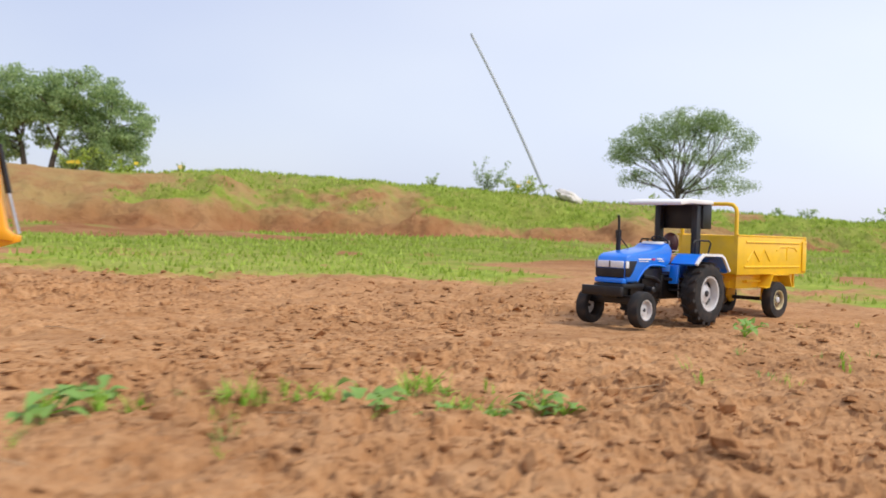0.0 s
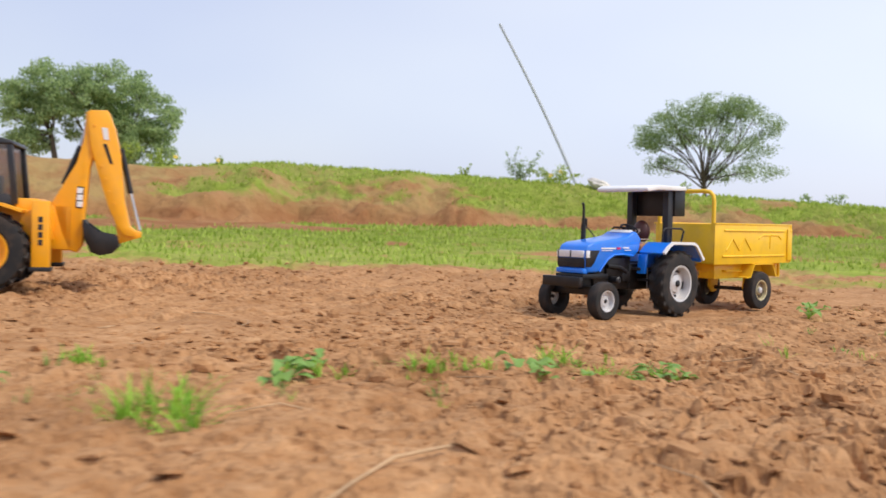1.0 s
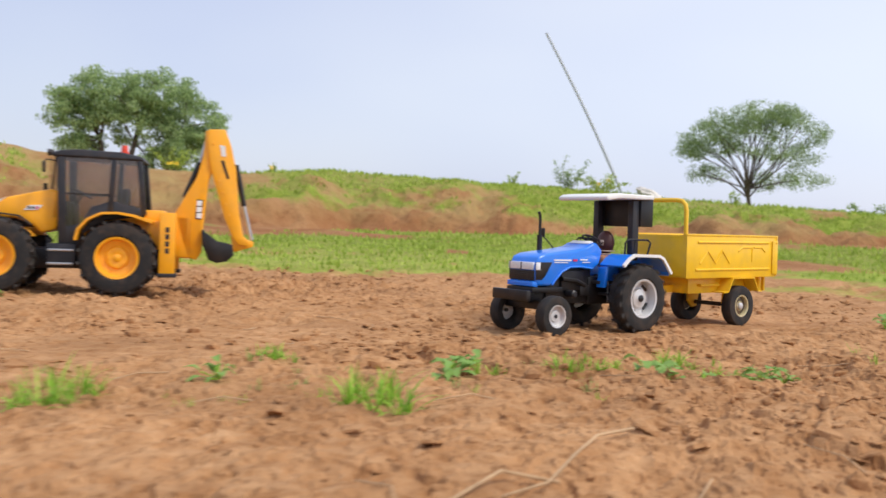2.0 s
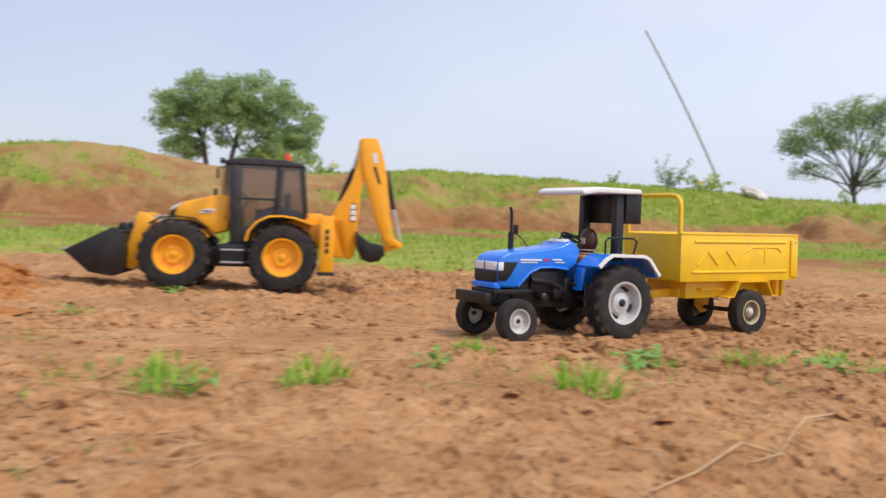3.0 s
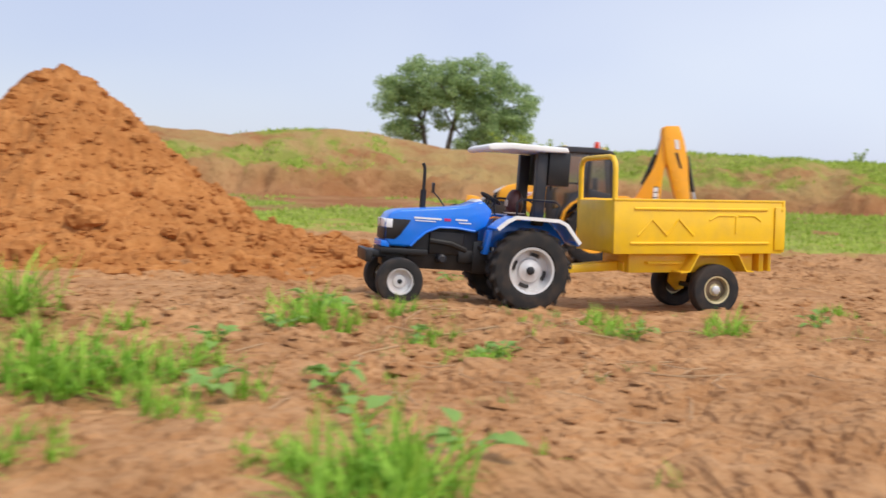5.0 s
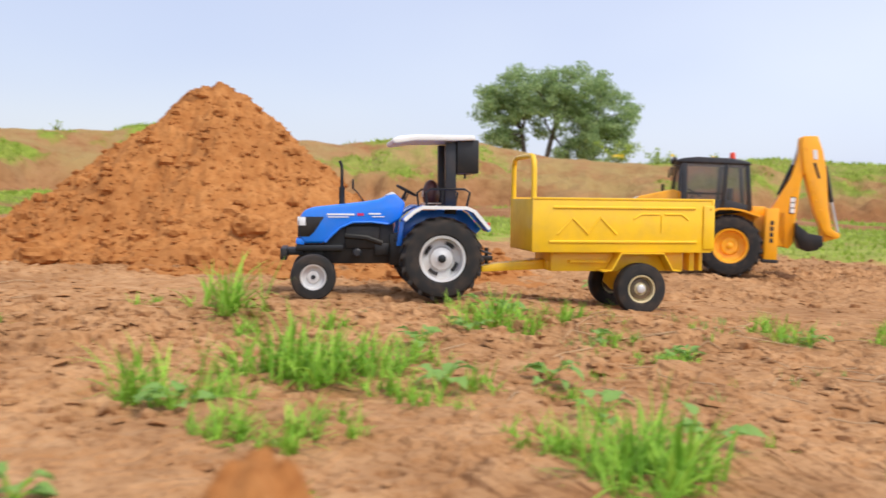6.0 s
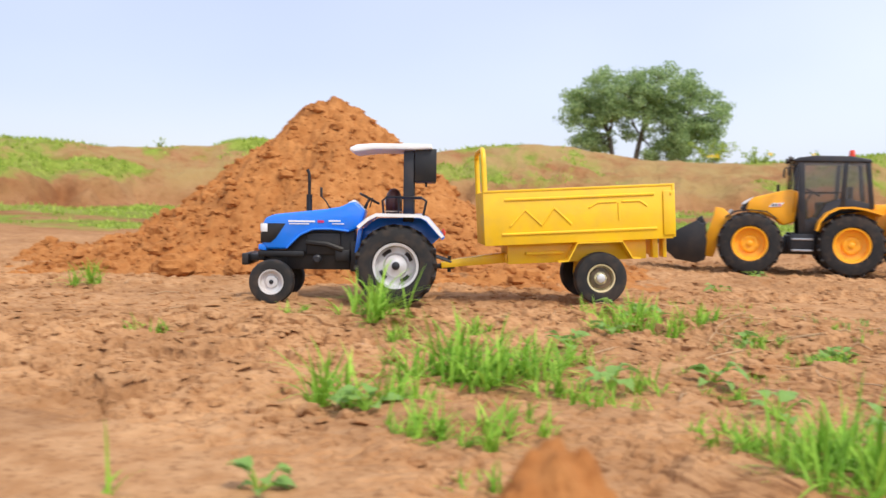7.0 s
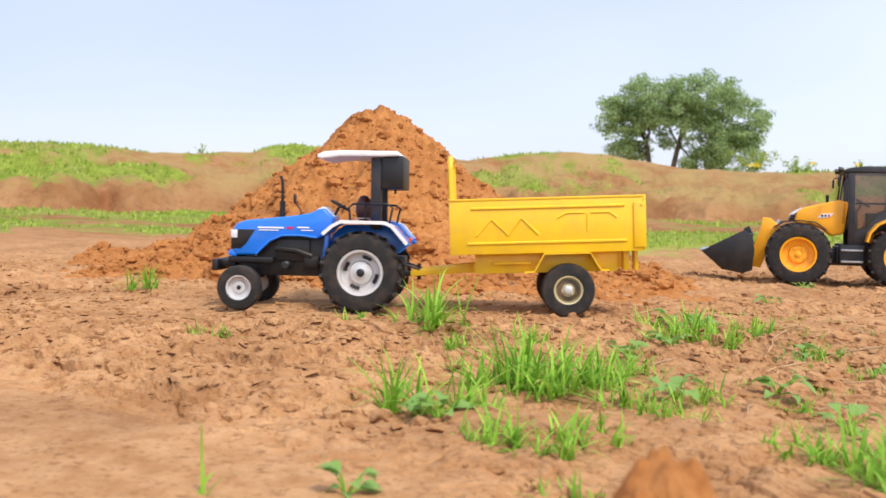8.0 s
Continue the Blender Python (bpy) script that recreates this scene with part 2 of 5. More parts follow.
def tube(points, radius, seg=8, radius_end=None):
    bm = bmesh.new()
    pts = [Vector(p) for p in points]
    rings = []
    for i, p in enumerate(pts):
        d = (pts[min(i + 1, len(pts) - 1)] - pts[max(i - 1, 0)]).normalized()
        u = d.cross(Vector((0.31, 0.87, 0.38))).normalized()
        v = d.cross(u)
        r = radius if radius_end is None else radius + (radius_end - radius) * i / (len(pts) - 1)
        rings.append([bm.verts.new(p + r * (math.cos(2 * math.pi * k / seg) * u + math.sin(2 * math.pi * k / seg) * v)) for k in range(seg)])
    for a, b in zip(rings, rings[1:]):
        for k in range(seg):
            bm.faces.new((a[k], a[(k + 1) % seg], b[(k + 1) % seg], b[k]))
    bm.faces.new(rings[0])
    bm.faces.new(rings[-1])
    return bm


def moved(bm, m):
    bmesh.ops.transform(bm, matrix=m, verts=bm.verts)
    return bm


def ribbon(points, y0, y1, thick):
    """A bent sheet along a line in x and z, from y0 to y1."""
    up = []
    for i, (x, z) in enumerate(points):
        a, b = points[max(i - 1, 0)], points[min(i + 1, len(points) - 1)]
        d = Vector((b[0] - a[0], b[1] - a[1])).normalized()
        up.append((x - d.y * thick, z + d.x * thick))
    return slab(list(points) + up[::-1], y0, y1, 0.0)


def mesh_from_arrays(name, verts, faces_flat, sizes, mat, smooth=True):
    me = bpy.data.meshes.new(name)
    me.vertices.add(len(verts))
    me.vertices.foreach_set("co", np.asarray(verts, dtype=np.float32).ravel())
    me.loops.add(len(faces_flat))
    me.loops.foreach_set("vertex_index", np.asarray(faces_flat, dtype=np.int32))
    sizes = np.asarray(sizes, dtype=np.int32)
    me.polygons.add(len(sizes))
    me.polygons.foreach_set("loop_start", np.concatenate([[0], np.cumsum(sizes)[:-1]]).astype(np.int32))
    me.polygons.foreach_set("use_smooth", np.full(len(sizes), smooth))
    me.update(calc_edges=True)
    me.validate()
    me.materials.append(mat)
    return me


# ---- land form ----
def lattice(ix, iy, seed):
    h = (ix.astype(np.int64) * 374761393 + iy.astype(np.int64) * 668265263 + seed * 974711) & 0x7FFFFFFF
    h = ((h ^ (h >> 13)) * 1274126177) & 0x7FFFFFFF
    return ((h ^ (h >> 16)) & 0xFFFFFF) / 16777215.0


def vnoise(x, y, seed=0):
    ix, iy = np.floor(x), np.floor(y)
    fx, fy = x - ix, y - iy
    fx, fy = fx * fx * fx * (fx * (fx * 6 - 15) + 10), fy * fy * fy * (fy * (fy * 6 - 15) + 10)
    a, b = lattice(ix, iy, seed), lattice(ix + 1, iy, seed)
    c, d = lattice(ix, iy + 1, seed), lattice(ix + 1, iy + 1, seed)
    return (a + (b - a) * fx) * (1 - fy) + (c + (d - c) * fx) * fy - 0.5


def fbm(x, y, octaves, seed=0, gain=0.5):
    out, amp = 0.0, 1.0
    for o in range(octaves):
        out = out + amp * vnoise(x * 1.97 ** o + 17.3 * o, y * 1.97 ** o - 9.1 * o, seed + o)
        amp *= gain
    return out


def cells(x, y, seed=0):
    """Distance to the nearest and to the second nearest of scattered points."""
    ix, iy = np.floor(x), np.floor(y)
    f1, f2 = np.full(x.shape, 9.0), np.full(x.shape, 9.0)
    for dx in (-1, 0, 1):
        for dy in (-1, 0, 1):
            jx, jy = ix + dx, iy + dy
            d = np.hypot(jx + lattice(jx, jy, seed) - x, jy + lattice(jx, jy, seed + 7) - y)
            f2 = np.minimum(f2, np.maximum(f1, d))
            f1 = np.minimum(f1, d)
    return f1, f2


def smooth01(v, a, b):
    t = np.clip((v - a) / (b - a), 0, 1)
    return t * t * (3 - 2 * t)


CX, CY = -0.2, -0.4  # middle of the land's polar grid
RIDGE_AZ = [-110, -90, -76, -74, -71, -68, -66, -63, -60, -56, -53, -49, -46, -43, -40, -38, -35, -31, -27, -22, -19, -16, -13, -10, -6, -3, 0, 6, 10, 14, 30, 60]
RIDGE_H = [.50, .55, .59, .62, .61, .58, .58, .62, .69, .66, .61, .575, .65, .67, .645, .60, .53, .50, .52, .58, .555, .525, .53, .50, .48, .44, .40, .365, .32, .305, .28, .25]


def gentle(x, y):
    """Lie of the bare ground, without its relief."""
    x, y = np.asarray(x, dtype=float), np.asarray(y, dtype=float)
    r = np.hypot(x - CX, y - CY)
    side = (x - 0.043) * 0.78 - (y - 1.349) * 0.627  # off the wheel track, towards its left
    rut = smooth01(side, -0.45, -0.2) * (1 - smooth01(side, 0.08, 0.22))
    dip = 0.004 - 0.013 * smooth01(y, -0.1, 0.5) + 0.004 * smooth01(y, 0.6, 1.2)
    hump = 0.008 * np.exp(-((x + 0.92) ** 2 + (y - 0.13) ** 2) / 0.10 ** 2)
    return hump + 0.005 + (dip * rut - 0.006 * smooth01(y, 0.3, 1.2)) * (1 - smooth01(r, 1.7, 3.0)) + 0.075 * smooth01(r, 2.6, 6.6)


def land(x, y):
    """Height, grass cover and bank of the land at x, y."""
    r = np.hypot(x - CX, y - CY)
    az = np.degrees(np.arctan2(x - CX, y - CY))
    z = gentle(x, y)
    near = (1 - smooth01(r, 2.2, 4.0)) * smooth01(az, -104, -97) * (1 - smooth01(az, 27, 34))
    side = (x - 0.043) * 0.78 - (y - 1.349) * 0.627
    soft = near * (1 - 0.65 * smooth01(side, -0.16, -0.10) * (1 - smooth01(side, 0.10, 0.16)))  # pressed flat by wheels
    z = z + 0.007 * fbm(x * 3.1, y * 3.1, 3, 1) * (0.5 + 0.5 * near)
    # crust: flat plates with sharp ledges, cracks, and pits where it has broken out
    wx, wy = x + 0.025 * fbm(x * 14, y * 14, 3, 31), y + 0.025 * fbm(x * 14, y * 14, 3, 37)
    f1, f2 = cells(wx * 13, wy * 13, 3)
    broken = smooth01(fbm(x * 3.4, y * 3.4, 3, 11), -0.12, 0.26)
    z = z - soft * 0.006 * (0.2 + broken) * (1 - smooth01(f2 - f1, 0.01, 0.07)) * smooth01(fbm(x * 9, y * 9, 2, 43), -0.05, 0.15)
    plate = fbm(x * 13 + 5, y * 13, 5, 27, 0.58)
    for level in (-0.34, -0.17, 0.0, 0.17, 0.34):
        z = z + soft * (0.0015 + 0.0009 * broken) * (smooth01(plate, level, level + 0.02) - 0.5)
    shard = fbm(x * 38 + 11, y * 38 + 60, 3, 33, 0.55)
    z = z + soft * (0.0012 + 0.0010 * broken) * (smooth01(shard, -0.12, -0.08) + smooth01(shard, 0.12, 0.16) - 1.0)
    pit = fbm(x * 24 + 90, y * 24 + 30, 4, 29, 0.60)
    z = z - soft * (0.0028 + 0.0032 * broken) * smooth01(pit, 0.25 - 0.09 * broken, 0.28 - 0.09 * broken)
    z = z + soft * ((0.0042 + 0.0025 * broken) * fbm(x * 21, y * 21, 4, 17, 0.6) + (0.0013 + 0.0010 * broken) * fbm(x * 120, y * 120, 2, 19))
    z = z + (1 - near) * 0.03 * fbm(x * 2.4, y * 2.4, 4, 23) * smooth01(r, 2.5, 5)
    # the bund round the field
    jag = 0.5 * fbm(az * 0.2, az * 0 + 2.0, 3, 51) + 0.35 * fbm(x * 2.1, y * 2.1, 4, 59)
    crest = np.interp(az, RIDGE_AZ, RIDGE_H) + 0.015 * fbm(az * 0.7, az * 0 + 5.0, 3, 53)
    foot = 6.55 + jag
    cut = 0.13 + 0.05 * smooth01(-az, 30, 40) + 0.07 * fbm(az * 0.25, az * 0 + 9.0, 3, 57)
    cut = cut * (1 - 0.6 * smooth01(az, 0, 8))
    side = smooth01(r, foot, foot + 0.30) * cut
    rise = smooth01(r, foot + 0.2, 8.2) * (crest - 0.08 - cut)
    fall = 1 - smooth01(r, 8.2, 11.5)
    z = z + (side + rise) * fall
    z = z + 0.05 * fbm(x * 7.0, y * 7.0, 4, 63, 0.6) * smooth01(r, foot - 0.2, foot + 0.2) * (1 - smooth01(r, 7.3, 8.0))
    z = z + 0.08 * fbm(x * 2.3, y * 2.3, 5, 61, 0.6) * smooth01(r, foot, foot + 0.5) * (1 - smooth01(r, 7.4, 8.2))
    z = z + 0.3 * fbm(x * 0.02, y * 0.02, 3, 67) * smooth01(r, 30, 120)
    # cover
    edge = 2.25 + 0.35 * fbm(az * 0.12, az * 0 + 3.0, 3, 71) + 0.85 * smooth01(-az, 38, 62) + 0.25 * smooth01(-az, 62, 80) - 0.25 * smooth01(az, 8, 20)
    grass = smooth01(r, edge - 0.25, edge + 0.30) * (0.60 + 1.15 * fbm(x * 1.15, y * 1.15, 5, 73, 0.6))
    strip = 3.5 + 0.5 * fbm(az * 0.15, az * 0 + 4.0, 3, 77)
    grass = grass - 0.55 * np.exp(-((r - strip) / 0.22) ** 2) * smooth01(fbm(az * 0.3, az * 0 + 8.0, 3, 78), -0.15, 0.1)
    grass = grass * (1 - smooth01(r, foot - 0.5, foot - 0.1))
    top_green = 0.50 + 0.95 * fbm(x * 1.1 + 7, y * 1.1, 6, 79, 0.65) - 0.20 * smooth01(-az, 38, 42) * (1 - smooth01(-az, 60, 66)) - 0.48 * smooth01(-az, 28.5, 31.5) * (1 - smooth01(-az, 38, 43)) + 0.10 * smooth01(-az, 64, 70) + 0.16 * smooth01(az, -29, -24)
    upper = smooth01(r, foot - 0.05, foot + 0.60)
    grass = np.maximum(grass, upper * top_green)
    bank = smooth01(r, 2.6, 4.5)
    return z, np.clip(grass, 0, 1), bank, upper


def build_ground():
    az = np.concatenate([np.linspace(-104, 34, 880), np.linspace(34, 256, 46)[1:-1]])
    rr = [0.05]
    while rr[-1] < 2600:
        r = rr[-1]
        rr.append(r * (1.05 if r < 0.28 else 1.0034 if r < 1.7 else 1.007 if r < 2.6 else 1.012 if r < 6.0 else 1.004 if r < 7.4 else 1.011 if r < 9 else 1.05))
    rr = np.array(rr)
    ga, gr = np.meshgrid(np.radians(az), rr)
    x, y = CX + gr * np.sin(ga), CY + gr * np.cos(ga)
    z, grass, bank, upper = land(x, y)
    nr, na = x.shape
    verts = np.stack([x, y, z], -1).reshape(-1, 3)
    i = np.arange(nr * na).reshape(nr, na)
    j = np.roll(i, -1, axis=1)
    quads = np.stack([i[:-1], i[1:], j[1:], j[:-1]], -1).reshape(-1, 4)[:, ::-1]
    verts = np.vstack([verts, [[CX, CY, float(z[0].mean())]]])
    fan = np.stack([np.full(na, nr * na), i[0], j[0]], -1)[:, ::-1]
    flat = np.concatenate([quads.ravel(), fan.ravel()])
    me = mesh_from_arrays("ground", verts, flat, [4] * len(quads) + [3] * na, SOIL)
    rounded = np.concatenate([np.repeat(rr[:-1] > 1.9, na), np.full(na, True)])
    me.polygons.foreach_set("use_smooth", rounded)
    att = me.color_attributes.new("cover", "FLOAT_COLOR", "POINT")
    c = np.zeros((len(verts), 4), dtype=np.float32)
    c[:-1, 0], c[:-1, 1], c[:-1, 2], c[:, 3] = grass.ravel(), bank.ravel(), upper.ravel(), 1
    att.data.foreach_set("color", c.ravel())
    ob = new("ground", me)
    return tagged(ob, "dry cracked brown field soil with green grass and a grassy earth bund", "ground", kind="structure")


def land_z(x, y):
    return float(land(np.array([x]), np.array([y]))[0][0])


ground = build_ground()


# ---- toy vehicles ----
def wheel_part(name, parent, at, radius, width, rim_r, tyre_mat, rim_mat, lugs=0, lug_h=0.0, slots=0, hub_mat=None, bolts=0, dish=0.3, side=1):
    """A wheel whose outer face looks to +y (side 1) or -y: a hub with its tyre and rim under it."""
    w = width / 2
    s = side
    hub = part(name, lathe([(rim_r * 0.16, s * w * 0.05), (rim_r * 0.18, s * w * 0.55), (rim_r * 0.12, s * w * 0.62)], 20), hub_mat or CHAR, parent, at=at)
    r2 = radius - lug_h
    sh = 0.16 * radius
    prof = [(rim_r * 0.97, -w * 0.75), (rim_r * 1.08, -w * 0.95), (r2 - sh, -w), (r2 - sh * 0.3, -w * 0.9), (r2, -w * 0.62), (r2 * 1.004, 0), (r2, w * 0.62), (r2 - sh * 0.3, w * 0.9), (r2 - sh, w), (rim_r * 1.08, w * 0.95), (rim_r * 0.97, w * 0.75)]
    bits = [lathe(prof, 56, closed=True)]
    part("tyre", join(*bits), tyre_mat, hub, "dusty black ribbed rubber tyre")
    for half in (-1, 1) if lugs else ():
        b = slab([(-radius * 0.055, 0), (radius * 0.055, 0), (radius * 0.035, lug_h * 1.9), (-radius * 0.035, lug_h * 1.9)], 0.0, w * 0.98, 0.0)
        moved(moved(b, Matrix.Rotation(radians(28), 4, "Z")), Matrix.Diagonal((1, half, 1, 1)))
        me = finish(b, "tread_lug", tyre_mat, False)
        for k in range(lugs):
            lug = new("tread_lug", me)
            lug.parent = hub
            lug.matrix_basis = Matrix.Rotation(2 * math.pi * (k + (0.5 if half > 0 else 0)) / lugs, 4, "Y") @ Matrix.Translation((0, 0, r2 - lug_h * 0.9))
    d = dish * w
    rp = [(rim_r, -w * 0.7), (rim_r * 1.02, s * w * 0.80), (rim_r * 1.0, s * w * 0.92), (rim_r * 0.90, s * w * 0.88), (rim_r * 0.84, s * (w * 0.55 - d)), (rim_r * 0.55, s * (w * 0.35 - d * 0.5)), (rim_r * 0.48, s * (w * 0.5 - d * 0.3)), (rim_r * 0.30, s * (w * 0.55 - d * 0.3)), (rim_r * 0.26, s * w * 0.45), (0.0005, s * w * 0.45)]
    part("rim", lathe(rp, 48), rim_mat, hub)
    if slots:
        for k in range(slots):
            a = 2 * math.pi * (k + 0.5) / slots
            arc = [(rim_r * 0.70 * math.sin(a + u), s * (w * 0.47 - d * 0.75), rim_r * 0.70 * math.cos(a + u)) for u in (-0.30, -0.15, 0, 0.15, 0.30)]
            part("rim_slot", tube(arc, rim_r * 0.085, 8), BLACK, hub, "dark slot in the rim")
    for k in range(bolts):
        a = 2 * math.pi * k / bolts
        part("bolt", moved(lathe([(rim_r * 0.07, 0), (rim_r * 0.06, s * w * 0.14)], 8), Matrix.Translation((rim_r * 0.40 * math.sin(a), s * (w * 0.52 - d * 0.3), rim_r * 0.40 * math.cos(a)))), rim_mat, hub)
    return hub


def mirrored(bm):
    return moved(bm, Matrix.Diagonal((1, -1, 1, 1)))


def build_tractor():
    t = tagged(new("toy_tractor"), "toy blue farm tractor with white canopy and black tyres", "toy tractor")
    t.empty_display_size = 0.05
    hood = [(0.141, 0.058), (0.146, 0.064), (0.146, 0.084), (0.142, 0.0925), (0.132, 0.0965), (0.105, 0.0995), (0.078, 0.1025), (0.060, 0.1055), (0.050, 0.1105), (0.044, 0.1115), (0.033, 0.1015), (0.038, 0.084), (0.050, 0.0775), (0.070, 0.080), (0.090, 0.0795), (0.104, 0.0735), (0.114, 0.064), (0.120, 0.058)]
    hb = slab(hood, -0.0235, 0.0235, 0.0032, 3)
    part("hood", hb, BLUE, t, "glossy blue moulded hood")
    part("hood_edge", join(tube([(0.119, 0.0238, 0.0595), (0.1135, 0.0238, 0.0655), (0.1035, 0.0238, 0.0748), (0.090, 0.0238, 0.0808), (0.070, 0.0238, 0.0812), (0.051, 0.0238, 0.0790)], 0.0013, 6)), BLUE, t)
    part("dash_cowl", moved(slab([(0.053, 0.1100), (0.046, 0.1135), (0.034, 0.1025), (0.037, 0.1000)], -0.017, 0.017, 0.0008), Matrix.Identity(4)), WHITE, t, "pale dashboard edge")
    for s in (1, -1):
        y0, y1 = (0.0228, 0.0242) if s > 0 else (-0.0242, -0.0228)
        part("grille_side", slab([(0.1455, 0.0655), (0.1460, 0.0865), (0.120, 0.0865), (0.130, 0.071), (0.136, 0.0655)], y0, y1, 0.0003), BLACK, t, "black grille wrap on the hood side")
        ya, yb = (0.0234, 0.0242) if s > 0 else (-0.0242, -0.0234)
        for x0, x1, z0, z1, m in ((0.088, 0.117, 0.0882, 0.0900, WHITE), (0.094, 0.116, 0.0858, 0.0868, WHITE), (0.078, 0.085, 0.0878, 0.0904, MAGENTA), (0.060, 0.073, 0.0890, 0.0906, WHITE), (0.056, 0.069, 0.0862, 0.0872, WHITE)):
            part("decal", box(x0, x1, ya, yb, z0, z1, 0), m, t)
    part("grille", box(0.1445, 0.1475, -0.0215, 0.0215, 0.0645, 0.0765, 0.0008), BLACK, t, "black grille")
    for k in range(5):
        part("grille_bar", box(0.1472, 0.1482, -0.019, 0.019, 0.0660 + k * 0.0022, 0.0668 + k * 0.0022, 0.0002), CHAR, t)
    part("headlight", box(0.1445, 0.1482, -0.0205, 0.0205, 0.0772, 0.0862, 0.0012), LAMP, t, "clear headlight strip")
    for s in (1, -1):
        part("headlight_side", box(0.1395, 0.1462, min(s * 0.0236, s * 0.0248), max(s * 0.0236, s * 0.0248), 0.0772, 0.0862, 0.0004), LAMP, t, "clear headlight end on the hood side")
    part("headlight_divider", box(0.1478, 0.1486, -0.001, 0.001, 0.0775, 0.0860, 0.0002), CHAR, t)
    part("nose_lip", slab([(0.141, 0.0565), (0.150, 0.0575), (0.1495, 0.0635), (0.141, 0.064)], -0.0225, 0.0225, 0.001), BLUE, t)
    part("engine", join(box(0.045, 0.120, -0.015, 0.015, 0.036, 0.082), box(0.060, 0.098, -0.0185, 0.0185, 0.052, 0.077, 0.002), tube([(0.098, 0.019, 0.066), (0.075, 0.0205, 0.064), (0.058, 0.018, 0.058)], 0.003, 8), box(0.05, 0.066, -0.019, 0.019, 0.045, 0.058, 0.001)), BLACK, t, "black plastic engine block")
    part("oil_filter", moved(lathe([(0.0045, 0.0), (0.0048, 0.004), (0.0048, 0.014), (0.003, 0.0155)], 14), Matrix.Translation((0.085, 0.014, 0.048))), CHAR, t)
    part("gearbox", join(box(-0.012, 0.050, -0.017, 0.017, 0.034, 0.068, 0.002), box(-0.03, 0.0, -0.024, 0.024, 0.036, 0.070, 0.003)), BLACK, t)
    part("front_axle", join(box(0.124, 0.139, -0.038, 0.038, 0.030, 0.041, 0.001), box(0.104, 0.146, -0.012, 0.012, 0.037, 0.056, 0.001)), BLACK, t)
    part("bumper", join(box(0.143, 0.164, -0.020, 0.020, 0.0455, 0.0525, 0.001), box(0.159, 0.166, -0.031, 0.031, 0.041, 0.0535, 0.0012), box(0.10, 0.15, -0.023, 0.023, 0.0500, 0.0565, 0.001)), BLACK, t, "black front bumper")
    part("rear_axle", lathe([(0.010, -0.042), (0.010, 0.042)], 20), BLACK, t, at=pose(-0.002, 0, 0.0436))
    # exhaust and mirror
    part("exhaust", join(tube([(0.100, -0.021, 0.095), (0.100, -0.021, 0.119)], 0.0033, 12), tube([(0.100, -0.021, 0.118), (0.100, -0.021, 0.136), (0.1005, -0.021, 0.143), (0.1025, -0.021, 0.1475)], 0.0018, 10)), BLACK, t)
    part("mirror", join(tube([(0.074, -0.020, 0.100), (0.082, -0.026, 0.112), (0.088, -0.029, 0.118)], 0.0008, 6), box(0.0865, 0.0885, -0.0345, -0.0255, 0.1165, 0.1275, 0.0006)), BLACK, t)
    # driver's place
    wheel_ring = [(0.0 + 0.0115 * math.cos(2 * math.pi * k / 24), 0.0115 * math.sin(2 * math.pi * k / 24), 0) for k in range(25)]
    steer = join(tube(wheel_ring, 0.0013, 8), tube([(-0.011, 0, 0), (0.011, 0, 0)], 0.0009, 6), tube([(0, -0.011, 0), (0, 0.011, 0)], 0.0009, 6), tube([(0, 0, 0), (0, 0, -0.02)], 0.0015, 8))
    part("steering_wheel", moved(steer, pose(0.030, 0, 0.115, 0, -28, 0)), BLACK, t)
    part("lever", tube([(0.031, -0.016, 0.105), (0.028, -0.021, 0.116)], 0.0008, 6), BLACK, t)
    part("lever", tube([(0.033, 0.013, 0.104), (0.030, 0.02, 0.112)], 0.0008, 6), BLACK, t)
    back = bmesh.new()
    bmesh.ops.create_uvsphere(back, u_segments=24, v_segments=16, radius=1)
    moved(back, Matrix.Translation((0.0030, 0, 0.1115)) @ Matrix.Diagonal((0.0095, 0.0125, 0.0155, 1)))
    part("seat_back", back, BROWN, t, "rounded brown seat back")
    for z in (0.0970, 0.1010):
        part("seat_stripe", moved(lathe([(0.0114, -0.0007), (0.0118, 0.0), (0.0114, 0.0007)], 24), Matrix.Translation((0.0020, 0, z)) @ Matrix.Rotation(radians(90), 4, "X")), CREAM, t, "cream stripe on the seat")
    part("seat_cushion", join(box(-0.004, 0.023, -0.0135, 0.0135, 0.0815, 0.0955, 0.004, 3)), TAN, t, "tan padded seat cushion")
    part("seat_patch", box(0.0107, 0.0131, -0.0035, 0.0045, 0.1080, 0.1150, 0.0009), CREAM, t)
    part("floor_plate", join(box(0.000, 0.045, -0.030, 0.030, 0.060, 0.064, 0.001), box(0.012, 0.036, -0.036, -0.020, 0.046, 0.049, 0.0006), box(0.012, 0.036, 0.020, 0.036, 0.046, 0.049, 0.0006)), CHAR, t)
    for s in (1, -1):
        part("step_bracket", join(tube([(0.014, s * 0.034, 0.048), (0.014, s * 0.034, 0.064)], 0.0009, 6), tube([(0.033, s * 0.034, 0.048), (0.033, s * 0.034, 0.064)], 0.0009, 6), tube([(0.014, s * 0.034, 0.038), (0.033, s * 0.034, 0.038)], 0.0009, 6), tube([(0.014, s * 0.034, 0.038), (0.014, s * 0.034, 0.048)], 0.0009, 6), tube([(0.033, s * 0.034, 0.038), (0.033, s * 0.034, 0.048)], 0.0009, 6)), STEEL, t)
